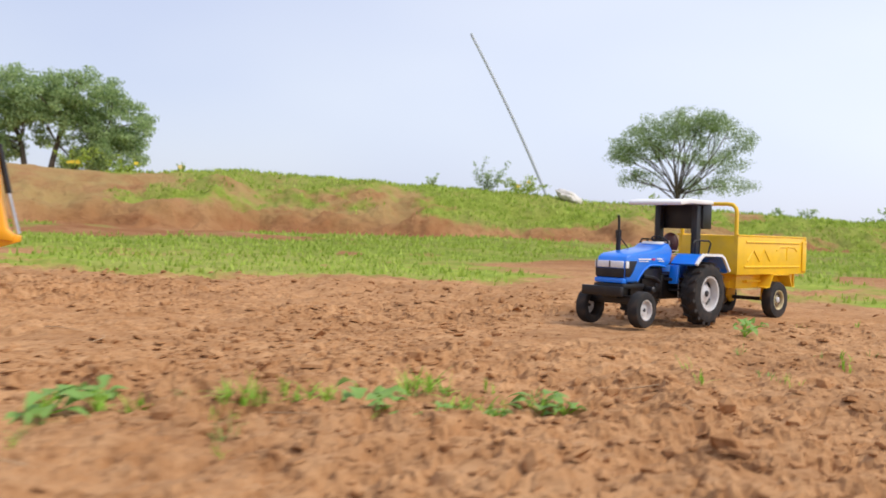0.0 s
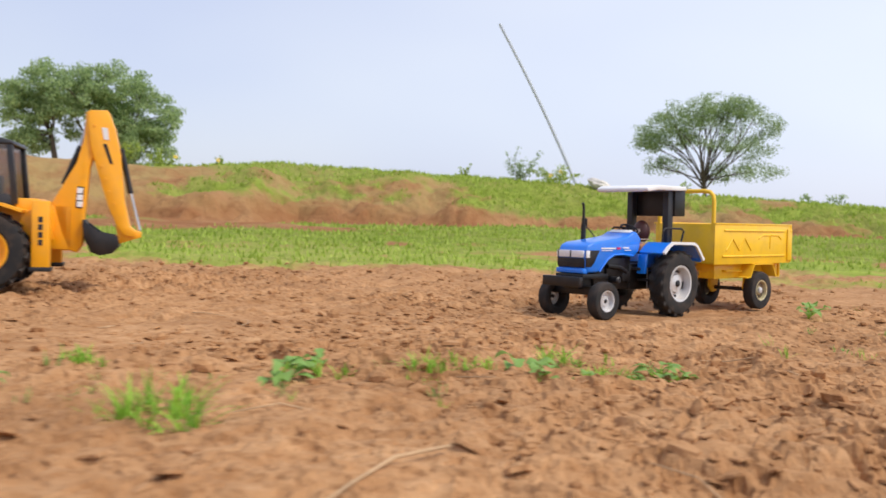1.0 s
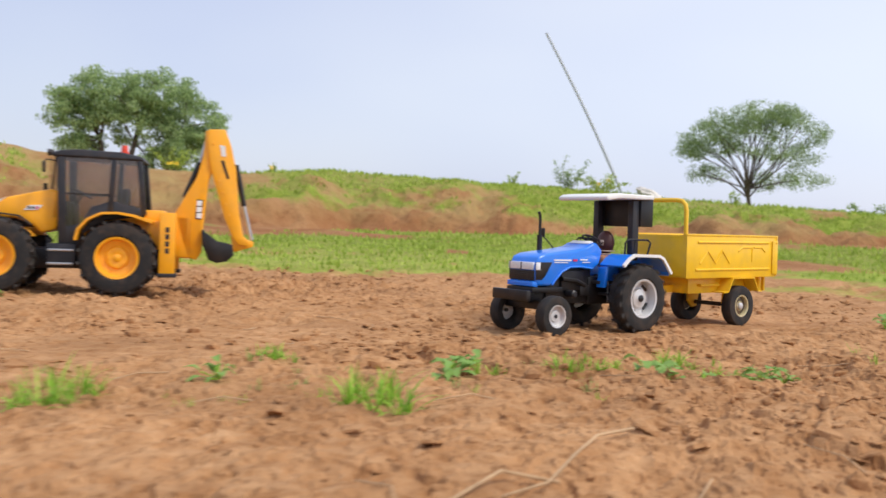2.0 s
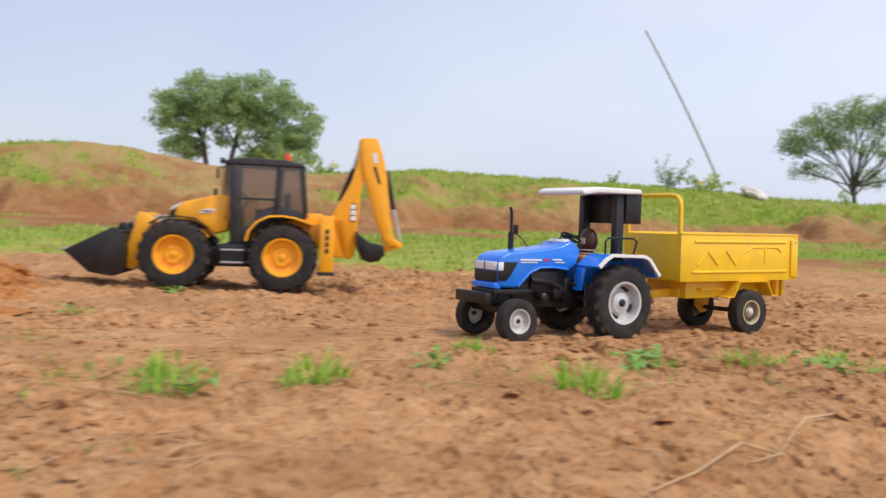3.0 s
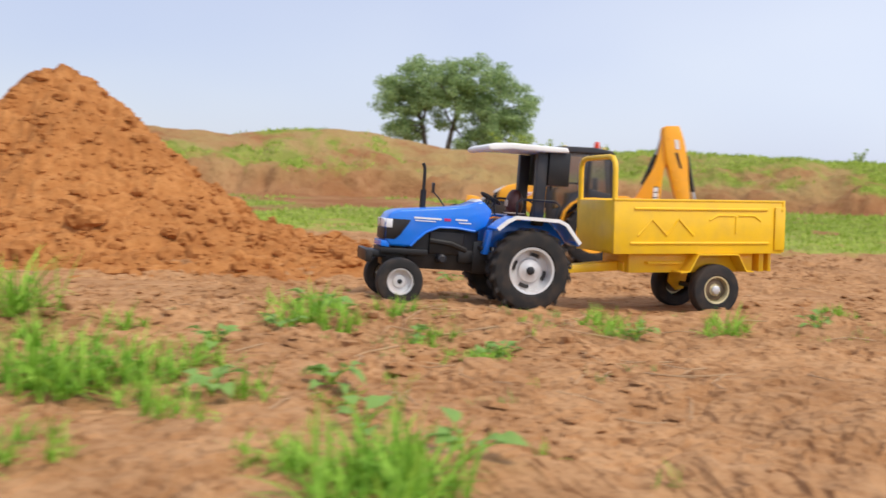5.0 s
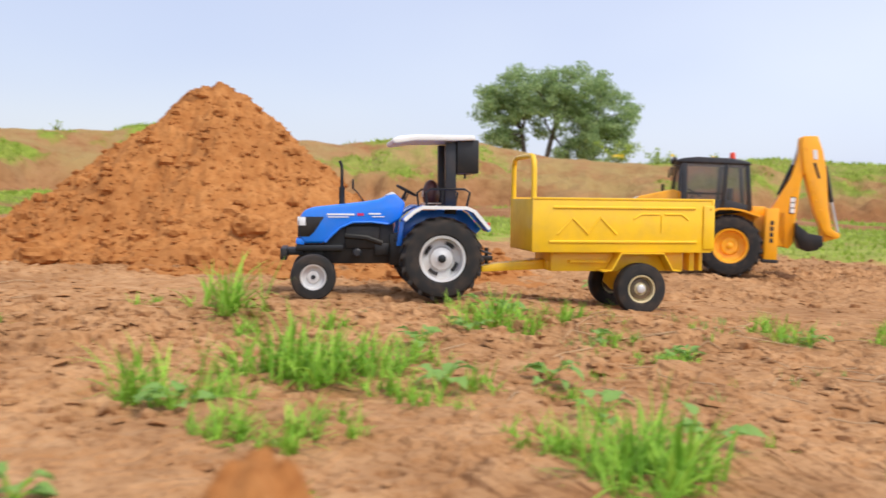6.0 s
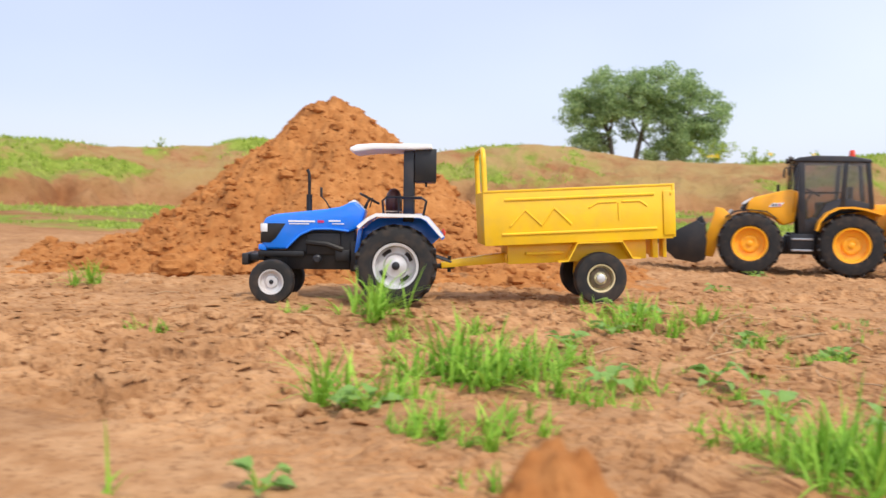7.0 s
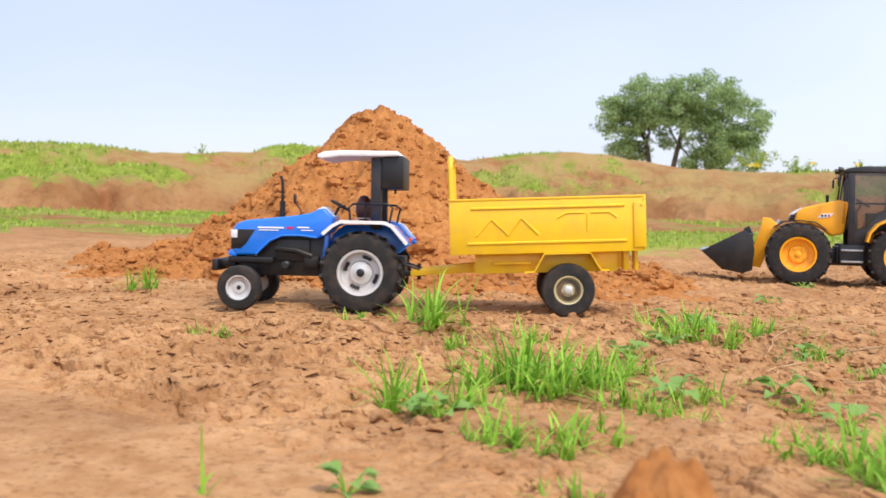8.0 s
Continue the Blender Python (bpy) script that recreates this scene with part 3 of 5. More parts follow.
        line = [(0.037, 0.0825), (0.027, 0.0912), (0.019, 0.0955), (-0.027, 0.0950), (-0.034, 0.0920), (-0.050, 0.0735)]
        fen = ribbon(line[::-1], 0.024, 0.062, 0.0024)
        rim = ribbon(line[::-1], 0.0615, 0.0650, 0.0036)
        wall = slab([(0.034, 0.0825), (0.026, 0.0897), (0.018, 0.0940), (-0.027, 0.0940), (-0.033, 0.0910), (-0.049, 0.0735), (-0.036, 0.0620), (0.030, 0.058), (0.040, 0.060)], 0.0235, 0.0265, 0.0005)
        lip = slab([(-0.047, 0.0755), (-0.0505, 0.0715), (-0.054, 0.0740), (-0.0505, 0.0790)], 0.03, 0.06, 0.0006)
        if s < 0:
            fen, rim, wall, lip = mirrored(fen), mirrored(rim), mirrored(wall), mirrored(lip)
        part("fender", join(fen, wall, lip), BLUE, t, "blue mudguard")
        part("fender_edge", rim, WHITE, t, "white edging on the mudguard")
        front_panel = slab([(0.0385, 0.056), (0.0435, 0.056), (0.0400, 0.081), (0.0350, 0.083)], 0.024, 0.037, 0.0008)
        part("fender_front", front_panel if s > 0 else mirrored(front_panel), BLUE, t)
        part("tail_lamp", box(-0.0545, -0.052, s * 0.046 - 0.004, s * 0.046 + 0.004, 0.0765, 0.0815, 0.0008), RED, t)
        part("side_rail", join(tube([(0.012, s * 0.041, 0.096), (0.0135, s * 0.043, 0.1125), (0.009, s * 0.043, 0.1165), (-0.028, s * 0.043, 0.1165), (-0.0335, s * 0.043, 0.113), (-0.030, s * 0.041, 0.096)], 0.0013, 8), tube([(-0.004, s * 0.043, 0.1165), (-0.004, s * 0.042, 0.096)], 0.0011, 6)), BLACK, t)
        part("canopy_post", box(-0.020, -0.0085, s * 0.030 - 0.0045, s * 0.030 + 0.0045, 0.090, 0.1665, 0.0008), CHAR, t, "dark canopy post")
    part("canopy_box", join(box(-0.0440, -0.0205, -0.037, 0.037, 0.1335, 0.1690, 0.001), tube([(-0.033, 0.012, 0.134), (-0.033, 0.012, 0.1285)], 0.0014, 8)), BLACK, t, "black box behind the canopy")
    top = [(-0.040, 0.1685), (-0.038, 0.1738), (0.024, 0.1738), (0.042, 0.1722), (0.049, 0.1690), (0.049, 0.1655), (0.045, 0.1640), (0.024, 0.1672), (-0.02, 0.1676)]
    part("canopy", slab(top, -0.0425, 0.0425, 0.0016, 3), WHITE, t, "white sun canopy")
    part("drawbar", join(box(-0.066, -0.02, -0.006, 0.006, 0.038, 0.043, 0.0006), tube([(-0.060, 0, 0.034), (-0.060, 0, 0.052)], 0.0022, 8), box(-0.045, -0.02, -0.016, 0.016, 0.034, 0.060, 0.001)), BLACK, t)
    part("rear_link", join(tube([(-0.02, 0.022, 0.060), (-0.05, 0.018, 0.050), (-0.062, 0.018, 0.046)], 0.0013, 6), tube([(-0.02, -0.022, 0.060), (-0.05, -0.018, 0.050), (-0.062, -0.018, 0.046)], 0.0013, 6)), CHAR, t)
    wheels = []
    for s in (1, -1):
        wheels.append((wheel_part("rear_wheel", t, pose(-0.002, s * 0.0515, 0.0436), 0.0438, 0.025, 0.0242, RUBBER, RIM_GREY, lugs=18, lug_h=0.0026, slots=4, dish=0.5, side=s), (-0.002, s * 0.0515, 0.0436)))
        wheels.append((wheel_part("front_wheel", t, pose(0.1315, s * 0.041, 0.0240), 0.0238, 0.016, 0.0134, RUBBER, RIM_GREY, dish=0.3, side=s), (0.1315, s * 0.041, 0.0240)))
    return t, wheels


def build_trolley():
    t = tagged(new("toy_trolley"), "toy yellow tipping farm trolley with embossed sides", "toy trailer")
    X0, X1, Y, Z0, Z1 = -0.0800, 0.1240, 0.0505, 0.0685, 0.1255
    part("bed_floor", box(X0, X1, -Y + 0.003, Y - 0.003, Z0, Z0 + 0.003, 0.0005), YELLOW, t)
    for s in (1, -1):
        y0, y1 = (Y - 0.003, Y) if s > 0 else (-Y, -Y + 0.003)
        side = part("side_panel", box(X0, X1, y0, y1, Z0 - 0.0005, Z1, 0.0006), YELLOW, t, "yellow sheet-metal side panel with raised pattern")
        yo = s * Y
        for pts in ([(0.101, 0.1165), (-0.060, 0.1165)], [(0.105, 0.0795), (-0.062, 0.0795)]):
            part("rib", tube([(pts[0][0], yo, pts[0][1]), (pts[1][0], yo, pts[1][1])], 0.0017, 8), YELLOW, side)
        zig = [(0.096, 0.0875), (0.0795, 0.1050), (0.0620, 0.0880), (0.0480, 0.1055), (0.0300, 0.0880)]
        part("zigzag_rib", tube([(x, yo, z) for x, z in zig], 0.0014, 8), YELLOW, side)
        for pts in ([(0.0105, 0.1045), (0.001, 0.1098), (-0.0190, 0.1098)], [(-0.0250, 0.1098), (-0.0445, 0.1098), (-0.0525, 0.1040)], [(-0.0215, 0.1085), (-0.0215, 0.0900)]):
            part("letter_rib", tube([(x, yo, z) for x, z in pts], 0.0012, 8), YELLOW, side)
        part("corner_plate", box(-0.0825, -0.0695, yo - (0.002 if s < 0 else 0.0), yo + (0.002 if s > 0 else 0.0), 0.0720, 0.1195, 0.0009), YELLOW, side)
        part("rivet", moved(lathe([(0.0016, 0), (0.0012, s * 0.0012)], 10), Matrix.Translation((-0.0780, yo + s * 0.002, 0.1165))), YELLOW, side)
        part("top_lip", box(X0, X1, yo - 0.0035, yo + 0.0008, Z1 - 0.0008, Z1 + 0.0016, 0.0005), YELLOW, side)
    part("front_panel", box(X1 - 0.003, X1, -Y + 0.003, Y - 0.003, Z0, Z1, 0.0005), YELLOW, t)
    part("tailgate", box(X0 - 0.0025, X0 + 0.0005, -Y - 0.001, Y + 0.001, Z0 + 0.001, Z1 + 0.0016, 0.0006), YELLOW, t, "yellow tailgate")
    hoop = [(0.1215, 0.046, Z1 - 0.010), (0.1215, 0.046, 0.158), (0.1215, 0.0445, 0.1655), (0.1215, 0.039, 0.1705), (0.1215, 0.030, 0.1720), (0.1215, -0.030, 0.1720), (0.1215, -0.039, 0.1705), (0.1215, -0.0445, 0.1655), (0.1215, -0.046, 0.158), (0.1215, -0.046, Z1 - 0.010)]
    part("head_hoop", tube(hoop, 0.0030, 10), YELLOW, t, "yellow bent tube hoop")
    part("chassis", join(box(-0.054, 0.098, 0.030, 0.034, 0.0465, 0.0680, 0.0005), box(-0.054, 0.098, -0.034, -0.030, 0.0465, 0.0680, 0.0005), box(0.094, 0.098, -0.030, 0.030, 0.0465, 0.068, 0.0005), box(-0.054, -0.050, -0.030, 0.030, 0.0465, 0.068, 0.0005), box(0.02, 0.024, -0.030, 0.030, 0.0465, 0.068, 0.0005)), YELLOW, t, "yellow box chassis")
    part("drawbar", join(slab([(0.094, 0.047), (0.094, 0.058), (0.150, 0.0535), (0.170, 0.0500), (0.170, 0.0440), (0.150, 0.0450)], -0.010, 0.010, 0.0006), slab([(0.06, 0.0475), (0.06, 0.056), (0.100, 0.057), (0.100, 0.0475)], -0.024, 0.024, 0.0006)), YELLOW, t, "yellow drawbar")
    for s in (1, -1):
        part("side_handle", tube([(0.078, s * 0.034, 0.0575), (0.078, s * 0.0395, 0.0575), (0.038, s * 0.0395, 0.0575), (0.038, s * 0.034, 0.0575)], 0.0016, 8), YELLOW, t)
        line = [(-0.043, 0.0475), (-0.034, 0.0480), (-0.0235, 0.0665), (0.0245, 0.0665), (0.035, 0.0480), (0.046, 0.0472)]
        g = ribbon(line, 0.030, 0.0545, 0.0014)
        part("mudguard", g if s > 0 else mirrored(g), YELLOW, t, "yellow folded sheet mudguard")
        part("spring_bracket", slab([(-0.012, 0.052), (0.013, 0.052), (0.016, 0.030), (0.006, 0.020), (-0.004, 0.022)], s * 0.030 - 0.002, s * 0.030 + 0.002, 0.0005), YELLOW, t)
        part("rear_leg", box(-0.0665, -0.0605, s * 0.028 - 0.009, s * 0.028 + 0.009, 0.0470, 0.0690, 0.0005), YELLOW, t)
        part("rear_leg", box(-0.0760, -0.0720, s * 0.028 - 0.009, s * 0.028 + 0.009, 0.0470, 0.0690, 0.0005), YELLOW, t)
    part("axle", lathe([(0.003, -0.040), (0.003, 0.040)], 12), CHAR, t, at=pose(0, 0, 0.0280))
    wheels = []
    for s in (1, -1):
        hub = wheel_part("wheel", t, pose(0, s * 0.0440, 0.0280), 0.0282, 0.0165, 0.0152, RUBBER, RIM_CREAM, dish=0.5, bolts=6, hub_mat=RIM_GREY, side=s)
        part("rim_disc", lathe([(0.0116, s * 0.0004), (0.0116, s * 0.0034), (0.0072, s * 0.0042), (0.0072, s * 0.0004)], 36), RIM_DARK, hub, "dark brown-grey inner rim disc")
        part("hub_cap", lathe([(0.0046, s * 0.002), (0.0046, s * 0.0062), (0.0030, s * 0.0072)], 18), RIM_GREY, hub)
        wheels.append((hub, (0, s * 0.0440, 0.0280)))
    return t, wheels


def build_backhoe():
    t = tagged(new("toy_backhoe_loader"), "toy orange-yellow backhoe loader with black bucket, parked on bare soil", "toy digger")
    part("chassis", join(box(-0.045, 0.185, -0.028, 0.028, 0.036, 0.066, 0.002), box(0.02, 0.105, -0.045, 0.045, 0.040, 0.070, 0.002)), CHAR, t)
    part("axle", join(lathe([(0.010, -0.06), (0.010, 0.06)], 16)), CHAR, t, at=pose(0, 0, 0.0555))
    part("axle", join(lathe([(0.009, -0.06), (0.009, 0.06)], 16)), CHAR, t, at=pose(0.169, 0, 0.0555))
    hood = [(0.092, 0.094), (0.086, 0.150), (0.100, 0.1545), (0.120, 0.1500), (0.160, 0.1400), (0.172, 0.1320), (0.176, 0.115), (0.165, 0.108), (0.150, 0.110), (0.125, 0.100), (0.112, 0.088)]
    hd = part("hood", slab(hood, -0.038, 0.038, 0.004, 3), ORANGE, t, "orange-yellow engine hood")
    for s in (1, -1):
        y = s * 0.0384
        part("badge", slab([(0.110, 0.1300), (0.130, 0.1290), (0.137, 0.1215), (0.117, 0.1225)], min(y, y + s * 0.0008), max(y, y + s * 0.0008), 0.0), WHITE, hd, "white and grey badge")
        for k in range(3):
            part("badge_mark", box(0.1165 + k * 0.0055, 0.1200 + k * 0.0055, min(y + s * .0007, y + s * 0.0013), max(y + s * .0007, y + s * 0.0013), 0.1235, 0.1275, 0), MAGENTA if k == 0 else CHAR, hd)
    part("hood_grille", slab([(0.158, 0.1400), (0.176, 0.1310), (0.186, 0.118), (0.178, 0.112), (0.168, 0.128)], -0.034, 0.034, 0.002), CHAR, t)
    part("headlight", slab([(0.162, 0.1405), (0.178, 0.1320), (0.184, 0.1255), (0.177, 0.1265)], 0.016, 0.036, 0.001), LAMP, t)
    part("headlight", slab([(0.162, 0.1405), (0.178, 0.1320), (0.184, 0.1255), (0.177, 0.1265)], -0.036, -0.016, 0.001), LAMP, t)
    part("exhaust", join(tube([(0.118, -0.020, 0.148), (0.118, -0.020, 0.164)], 0.003, 10)), BLACK, t)
    # cab
    roof = [(0.096, 0.2020), (0.098, 0.2065), (0.088, 0.2110), (0.060, 0.2140), (0.000, 0.2125), (-0.030, 0.2070), (-0.033, 0.2005)]
    part("cab_roof", slab(roof, -0.057, 0.057, 0.003, 3), CHAR, t, "charcoal cab roof")
    for s in (1, -1):
        y = s * 0.052
        posts = [((0.080, 0.068), (0.084, 0.204), 0.0056), ((0.014, 0.118), (0.010, 0.203), 0.0040), ((-0.034, 0.120), (-0.026, 0.203), 0.0040)]
        for (xa, za), (xb, zb), w in posts:
            part("cab_post", slab([(xa - w, za), (xa + w, za), (xb + w, zb), (xb - w, zb)], y - 0.0035, y + 0.0035, 0.0008), CHAR, t)
        part("cab_side", slab([(0.082, 0.066), (0.084, 0.098), (0.055, 0.104), (0.042, 0.128), (0.012, 0.140), (-0.034, 0.128), (-0.034, 0.118), (0.02, 0.110), (0.05, 0.09), (0.055, 0.066)], y - 0.003, y + 0.003, 0.0008), CHAR, t, "charcoal lower cab side")
        pane = part("window_pane", slab([(0.080, 0.100), (0.085, 0.202), (-0.026, 0.202), (-0.034, 0.126), (0.012, 0.138), (0.042, 0.126), (0.055, 0.102)], y - 0.0006, y + 0.0006, 0.0), GLASS, t, "smoked side window")
        pane.visible_shadow = False
        part("window_bar", box(0.012, 0.078, y - 0.0012, y + 0.0012, 0.1475, 0.1495, 0.0004), CHAR, t)
        part("cab_step", join(box(0.062, 0.098, min(y, y + s * 0.016), max(y, y + s * 0.016), 0.0630, 0.0665, 0.0008)), STEEL, t)
        part("cab_step", join(box(0.062, 0.098, min(y, y + s * 0.018), max(y, y + s * 0.018), 0.0430, 0.0465, 0.0008)), STEEL, t)
        part("step_box", box(0.060, 0.100, y - 0.010, y + 0.012, 0.040, 0.074, 0.001), CHAR, t)
        arm = tube([(0.092, y, 0.196), (0.104, s * 0.060, 0.197), (0.106, s * 0.064, 0.192)], 0.001, 6)
        part("cab_mirror", join(arm, box(0.104, 0.1075, s * 0.064 - 0.005, s * 0.064 + 0.005, 0.178, 0.194, 0.001)), BLACK, t)
        part("cab_lamp", moved(lathe([(0.003, 0), (0.005, 0.005), (0.005, 0.009)], 12), pose(0.096, s * 0.040, 0.2085, 0, 0, -90)), CHAR, t)
        arc = [(0.056, 0.080), (0.052, 0.096), (0.040, 0.110), (0.022, 0.119), (0.000, 0.120), (-0.020, 0.117), (-0.048, 0.108)]
        fd = ribbon(arc[::-1], 0.050, 0.090, 0.0035)
        wl_ = slab([(0.055, 0.080), (0.050, 0.097), (0.038, 0.110), (0.02, 0.118), (-0.02, 0.117), (-0.05, 0.107), (-0.06, 0.07), (-0.03, 0.06), (0.03, 0.06)], 0.046, 0.050, 0.0005)
        part("rear_fender", join(fd, wl_) if s > 0 else mirrored(join(fd, wl_)), ORANGE, t, "orange-yellow rear mudguard")
        fa = ribbon([(0.212, 0.104), (0.194, 0.114), (0.168, 0.117), (0.140, 0.114), (0.122, 0.101)], 0.046, 0.060, 0.002)
        part("front_fender", fa if s > 0 else mirrored(fa), CHAR, t)
        # loader arm and its cylinders
        la = slab([(0.118, 0.083), (0.130, 0.095), (0.192, 0.097), (0.216, 0.119), (0.230, 0.121), (0.233, 0.104), (0.247, 0.062), (0.247, 0.030), (0.232, 0.028), (0.222, 0.055), (0.206, 0.084), (0.190, 0.086)], 0.0405, 0.0495, 0.0015)
        part("loader_arm", la if s > 0 else mirrored(la), ORANGE, t, "orange-yellow loader arm")
        part("loader_ram", join(tube([(0.20, s * 0.034, 0.116), (0.238, s * 0.034, 0.066)], 0.003, 8)), STEEL, t)
    plan = [(0.084, 0.050), (0.104, 0.031), (0.104, -0.031), (0.084, -0.050)]
    for (xa, ya), (xb, yb) in zip(plan, plan[1:]):
        bm = bmesh.new()
        quad = [bm.verts.new(p) for p in ((xa, ya, 0.112), (xb, yb, 0.112), (xb - 0.010, yb, 0.204), (xa, ya, 0.204))]
        bm.faces.new(quad)
        bmesh.ops.solidify(bm, geom=bm.faces[:], thickness=0.001)
        ws = part("windscreen", bm, GLASS, t, "smoked wraparound windscreen pane")
        ws.visible_shadow = False
    for y in (0.031, -0.031):
        part("screen_bar", tube([(0.1045, y, 0.110), (0.0945, y, 0.204)], 0.0014, 8), CHAR, t)
    part("screen_sill", slab([(0.084, 0.100), (0.106, 0.104), (0.106, 0.113), (0.084, 0.113)], -0.034, 0.034, 0.001), CHAR, t)
    part("cab_console", join(box(0.030, 0.052, -0.040, -0.020, 0.070, 0.132, 0.003), box(-0.030, 0.000, -0.046, 0.046, 0.070, 0.128, 0.003)), BLACK, t, "dark cab interior console")
    rw = part("rear_window", moved(box(-0.0006, 0.0006, -0.049, 0.049, -0.040, 0.040, 0), pose(-0.030, 0, 0.162, 0, 5, 0)), GLASS, t, "smoked rear window")
    rw.visible_shadow = False
    part("cab_seat", join(box(-0.002, 0.030, -0.018, 0.018, 0.108, 0.120, 0.003), box(-0.008, 0.002, -0.017, 0.017, 0.116, 0.160, 0.003)), BLACK, t)
    ring = [(0.014 * math.cos(2 * math.pi * k / 20), 0.014 * math.sin(2 * math.pi * k / 20), 0) for k in range(21)]
    part("steering_wheel", moved(join(tube(ring, 0.0016, 6), tube([(0, 0, 0), (0, 0, -0.03)], 0.002, 6), tube([(-0.013, 0, 0), (0.013, 0, 0)], 0.001, 6)), pose(0.060, 0, 0.150, 0, -30, 0)), BLACK, t)
    part("cab_floor", box(-0.036, 0.082, -0.048, 0.048, 0.064, 0.070, 0.001), CHAR, t)
    part("dash", slab([(0.066, 0.070), (0.080, 0.070), (0.080, 0.138), (0.070, 0.134)], -0.03, 0.03, 0.002), BLACK, t)
    part("beacon", join(moved(lathe([(0.0062, 0), (0.0062, 0.003)], 14), pose(-0.002, 0.030, 0.212, 90)), moved(lathe([(0.0050, 0.003), (0.0050, 0.009), (0.0035, 0.0125)], 14), pose(-0.002, 0.030, 0.212, 90))), RED, t, "red beacon")
    # front bucket: an open shell
    outer = [(0.336, 0.057), (0.298, 0.024), (0.262, 0.018), (0.246, 0.024), (0.243, 0.060), (0.248, 0.088), (0.256, 0.088), (0.252, 0.062), (0.254, 0.034), (0.266, 0.027), (0.296, 0.032)]
    side_l = slab([(0.336, 0.057), (0.298, 0.024), (0.262, 0.018), (0.246, 0.024), (0.243, 0.060), (0.248, 0.088), (0.262, 0.096)], 0.073, 0.077, 0.0008)
    side_r = mirrored(slab([(0.336, 0.057), (0.298, 0.024), (0.262, 0.018), (0.246, 0.024), (0.243, 0.060), (0.248, 0.088), (0.262, 0.096)], 0.073, 0.077, 0.0008))
    part("front_bucket", join(slab(outer, -0.0728, 0.0728, 0.0004), side_l, side_r, box(0.246, 0.262, -0.073, 0.073, 0.0865, 0.0905, 0.001)), BLACK, t, "black front shovel bucket")
    for y in (0.030, -0.030):
        part("bucket_bracket", slab([(0.246, 0.086), (0.268, 0.086), (0.262, 0.100), (0.254, 0.104)], y - 0.003, y + 0.003, 0.0008), BLACK, t)
    part("cutting_edge", box(0.324, 0.340, -0.076, 0.076, 0.0575, 0.0600, 0.0005), STEEL, t)
    # rear frame and digging arm
    part("rear_frame", join(box(-0.078, -0.040, -0.055, 0.055, 0.070, 0.112, 0.002), box(-0.062, -0.034, -0.050, 0.050, 0.108, 0.128, 0.002)), ORANGE, t)
    for s in (1, -1):
        leg = part("stabiliser", box(-0.0895, -0.0665, s * 0.066 - 0.010, s * 0.066 + 0.010, 0.0325, 0.125, 0.0016), ORANGE, t, "orange-yellow stabiliser leg")
        part("stabiliser_pad", box(-0.092, -0.064, s * 0.066 - 0.012, s * 0.066 + 0.012, 0.028, 0.034, 0.001), CHAR, leg)
        for k in range(4):
            y = s * 0.0762
            part("decal", box(-0.0810, -0.0755, y - 0.0004, y + 0.0006, 0.064 + k * 0.0105, 0.0715 + k * 0.0105, 0), CHAR, leg)
    part("swing_post", join(box(-0.112, -0.078, -0.012, 0.012, 0.056, 0.120, 0.002), moved(lathe([(0.009, -0.035), (0.009, 0.035)], 16), pose(-0.100, 0, 0.090, 90))), ORANGE, t)
    boom = [(-0.084, 0.124), (-0.096, 0.080), (-0.106, 0.056), (-0.118, 0.052), (-0.126, 0.064), (-0.128, 0.104), (-0.134, 0.176), (-0.146, 0.212), (-0.150, 0.244), (-0.140, 0.258), (-0.128, 0.256), (-0.125, 0.215), (-0.116, 0.182)]
    bo = part("boom", slab(boom, -0.012, 0.012, 0.002), ORANGE, t, "orange-yellow digging boom")
    for s in (1, -1):
        y = s * 0.0122
        plate = slab([(-0.118, 0.148), (-0.127, 0.147), (-0.1245, 0.116), (-0.1155, 0.117)], y - 0.0005, y + 0.0007, 0.0)
        badge = part("badge", plate, CHAR, bo, "dark badge with white marks")
        for k in range(3):
            z = 0.1185 + k * 0.0098
            part("badge_mark", slab([(-0.1172, z), (-0.1248, z - 0.0005), (-0.1258, z + 0.0075), (-0.1178, z + 0.008)], y - 0.001, y + 0.0011, 0.0), WHITE, badge)
    dip = [(-0.132, 0.258), (-0.130, 0.240), (-0.136, 0.200), (-0.160, 0.120), (-0.174, 0.088), (-0.182, 0.078), (-0.198, 0.076), (-0.200, 0.084), (-0.190, 0.092), (-0.182, 0.130), (-0.176, 0.196), (-0.168, 0.232), (-0.158, 0.259)]
    di = part("dipper", slab(dip, -0.0165, 0.0165, 0.002), ORANGE, t, "orange-yellow dipper arm")
    for s in (1, -1):
        y = s * 0.0168
        part("badge_mark", slab([(-0.150, 0.234), (-0.158, 0.233), (-0.160, 0.216), (-0.153, 0.217)], y - 0.0004, y + 0.0005, 0.0), WHITE, di)
        part("dipper_slot", slab([(-0.152, 0.210), (-0.157, 0.210), (-0.166, 0.182), (-0.162, 0.182)], y - 0.0004, y + 0.0005, 0.0), BLACK, di)
        for x, z in ((-0.150, 0.178), (-0.156, 0.160), (-0.161, 0.142), (-0.168, 0.125), (-0.140, 0.236)):
            part("bolt", moved(lathe([(0.0018, 0), (0.0014, s * 0.0012)], 8), Matrix.Translation((x, y, z))), ORANGE, di)
    part("dipper_ram", join(tube([(-0.176, 0, 0.205), (-0.190, 0, 0.140)], 0.0042, 10)), BLACK, t, "black hydraulic ram")
    part("ram_rod", tube([(-0.188, 0, 0.146), (-0.203, 0, 0.086)], 0.0030, 10), STEEL, t)
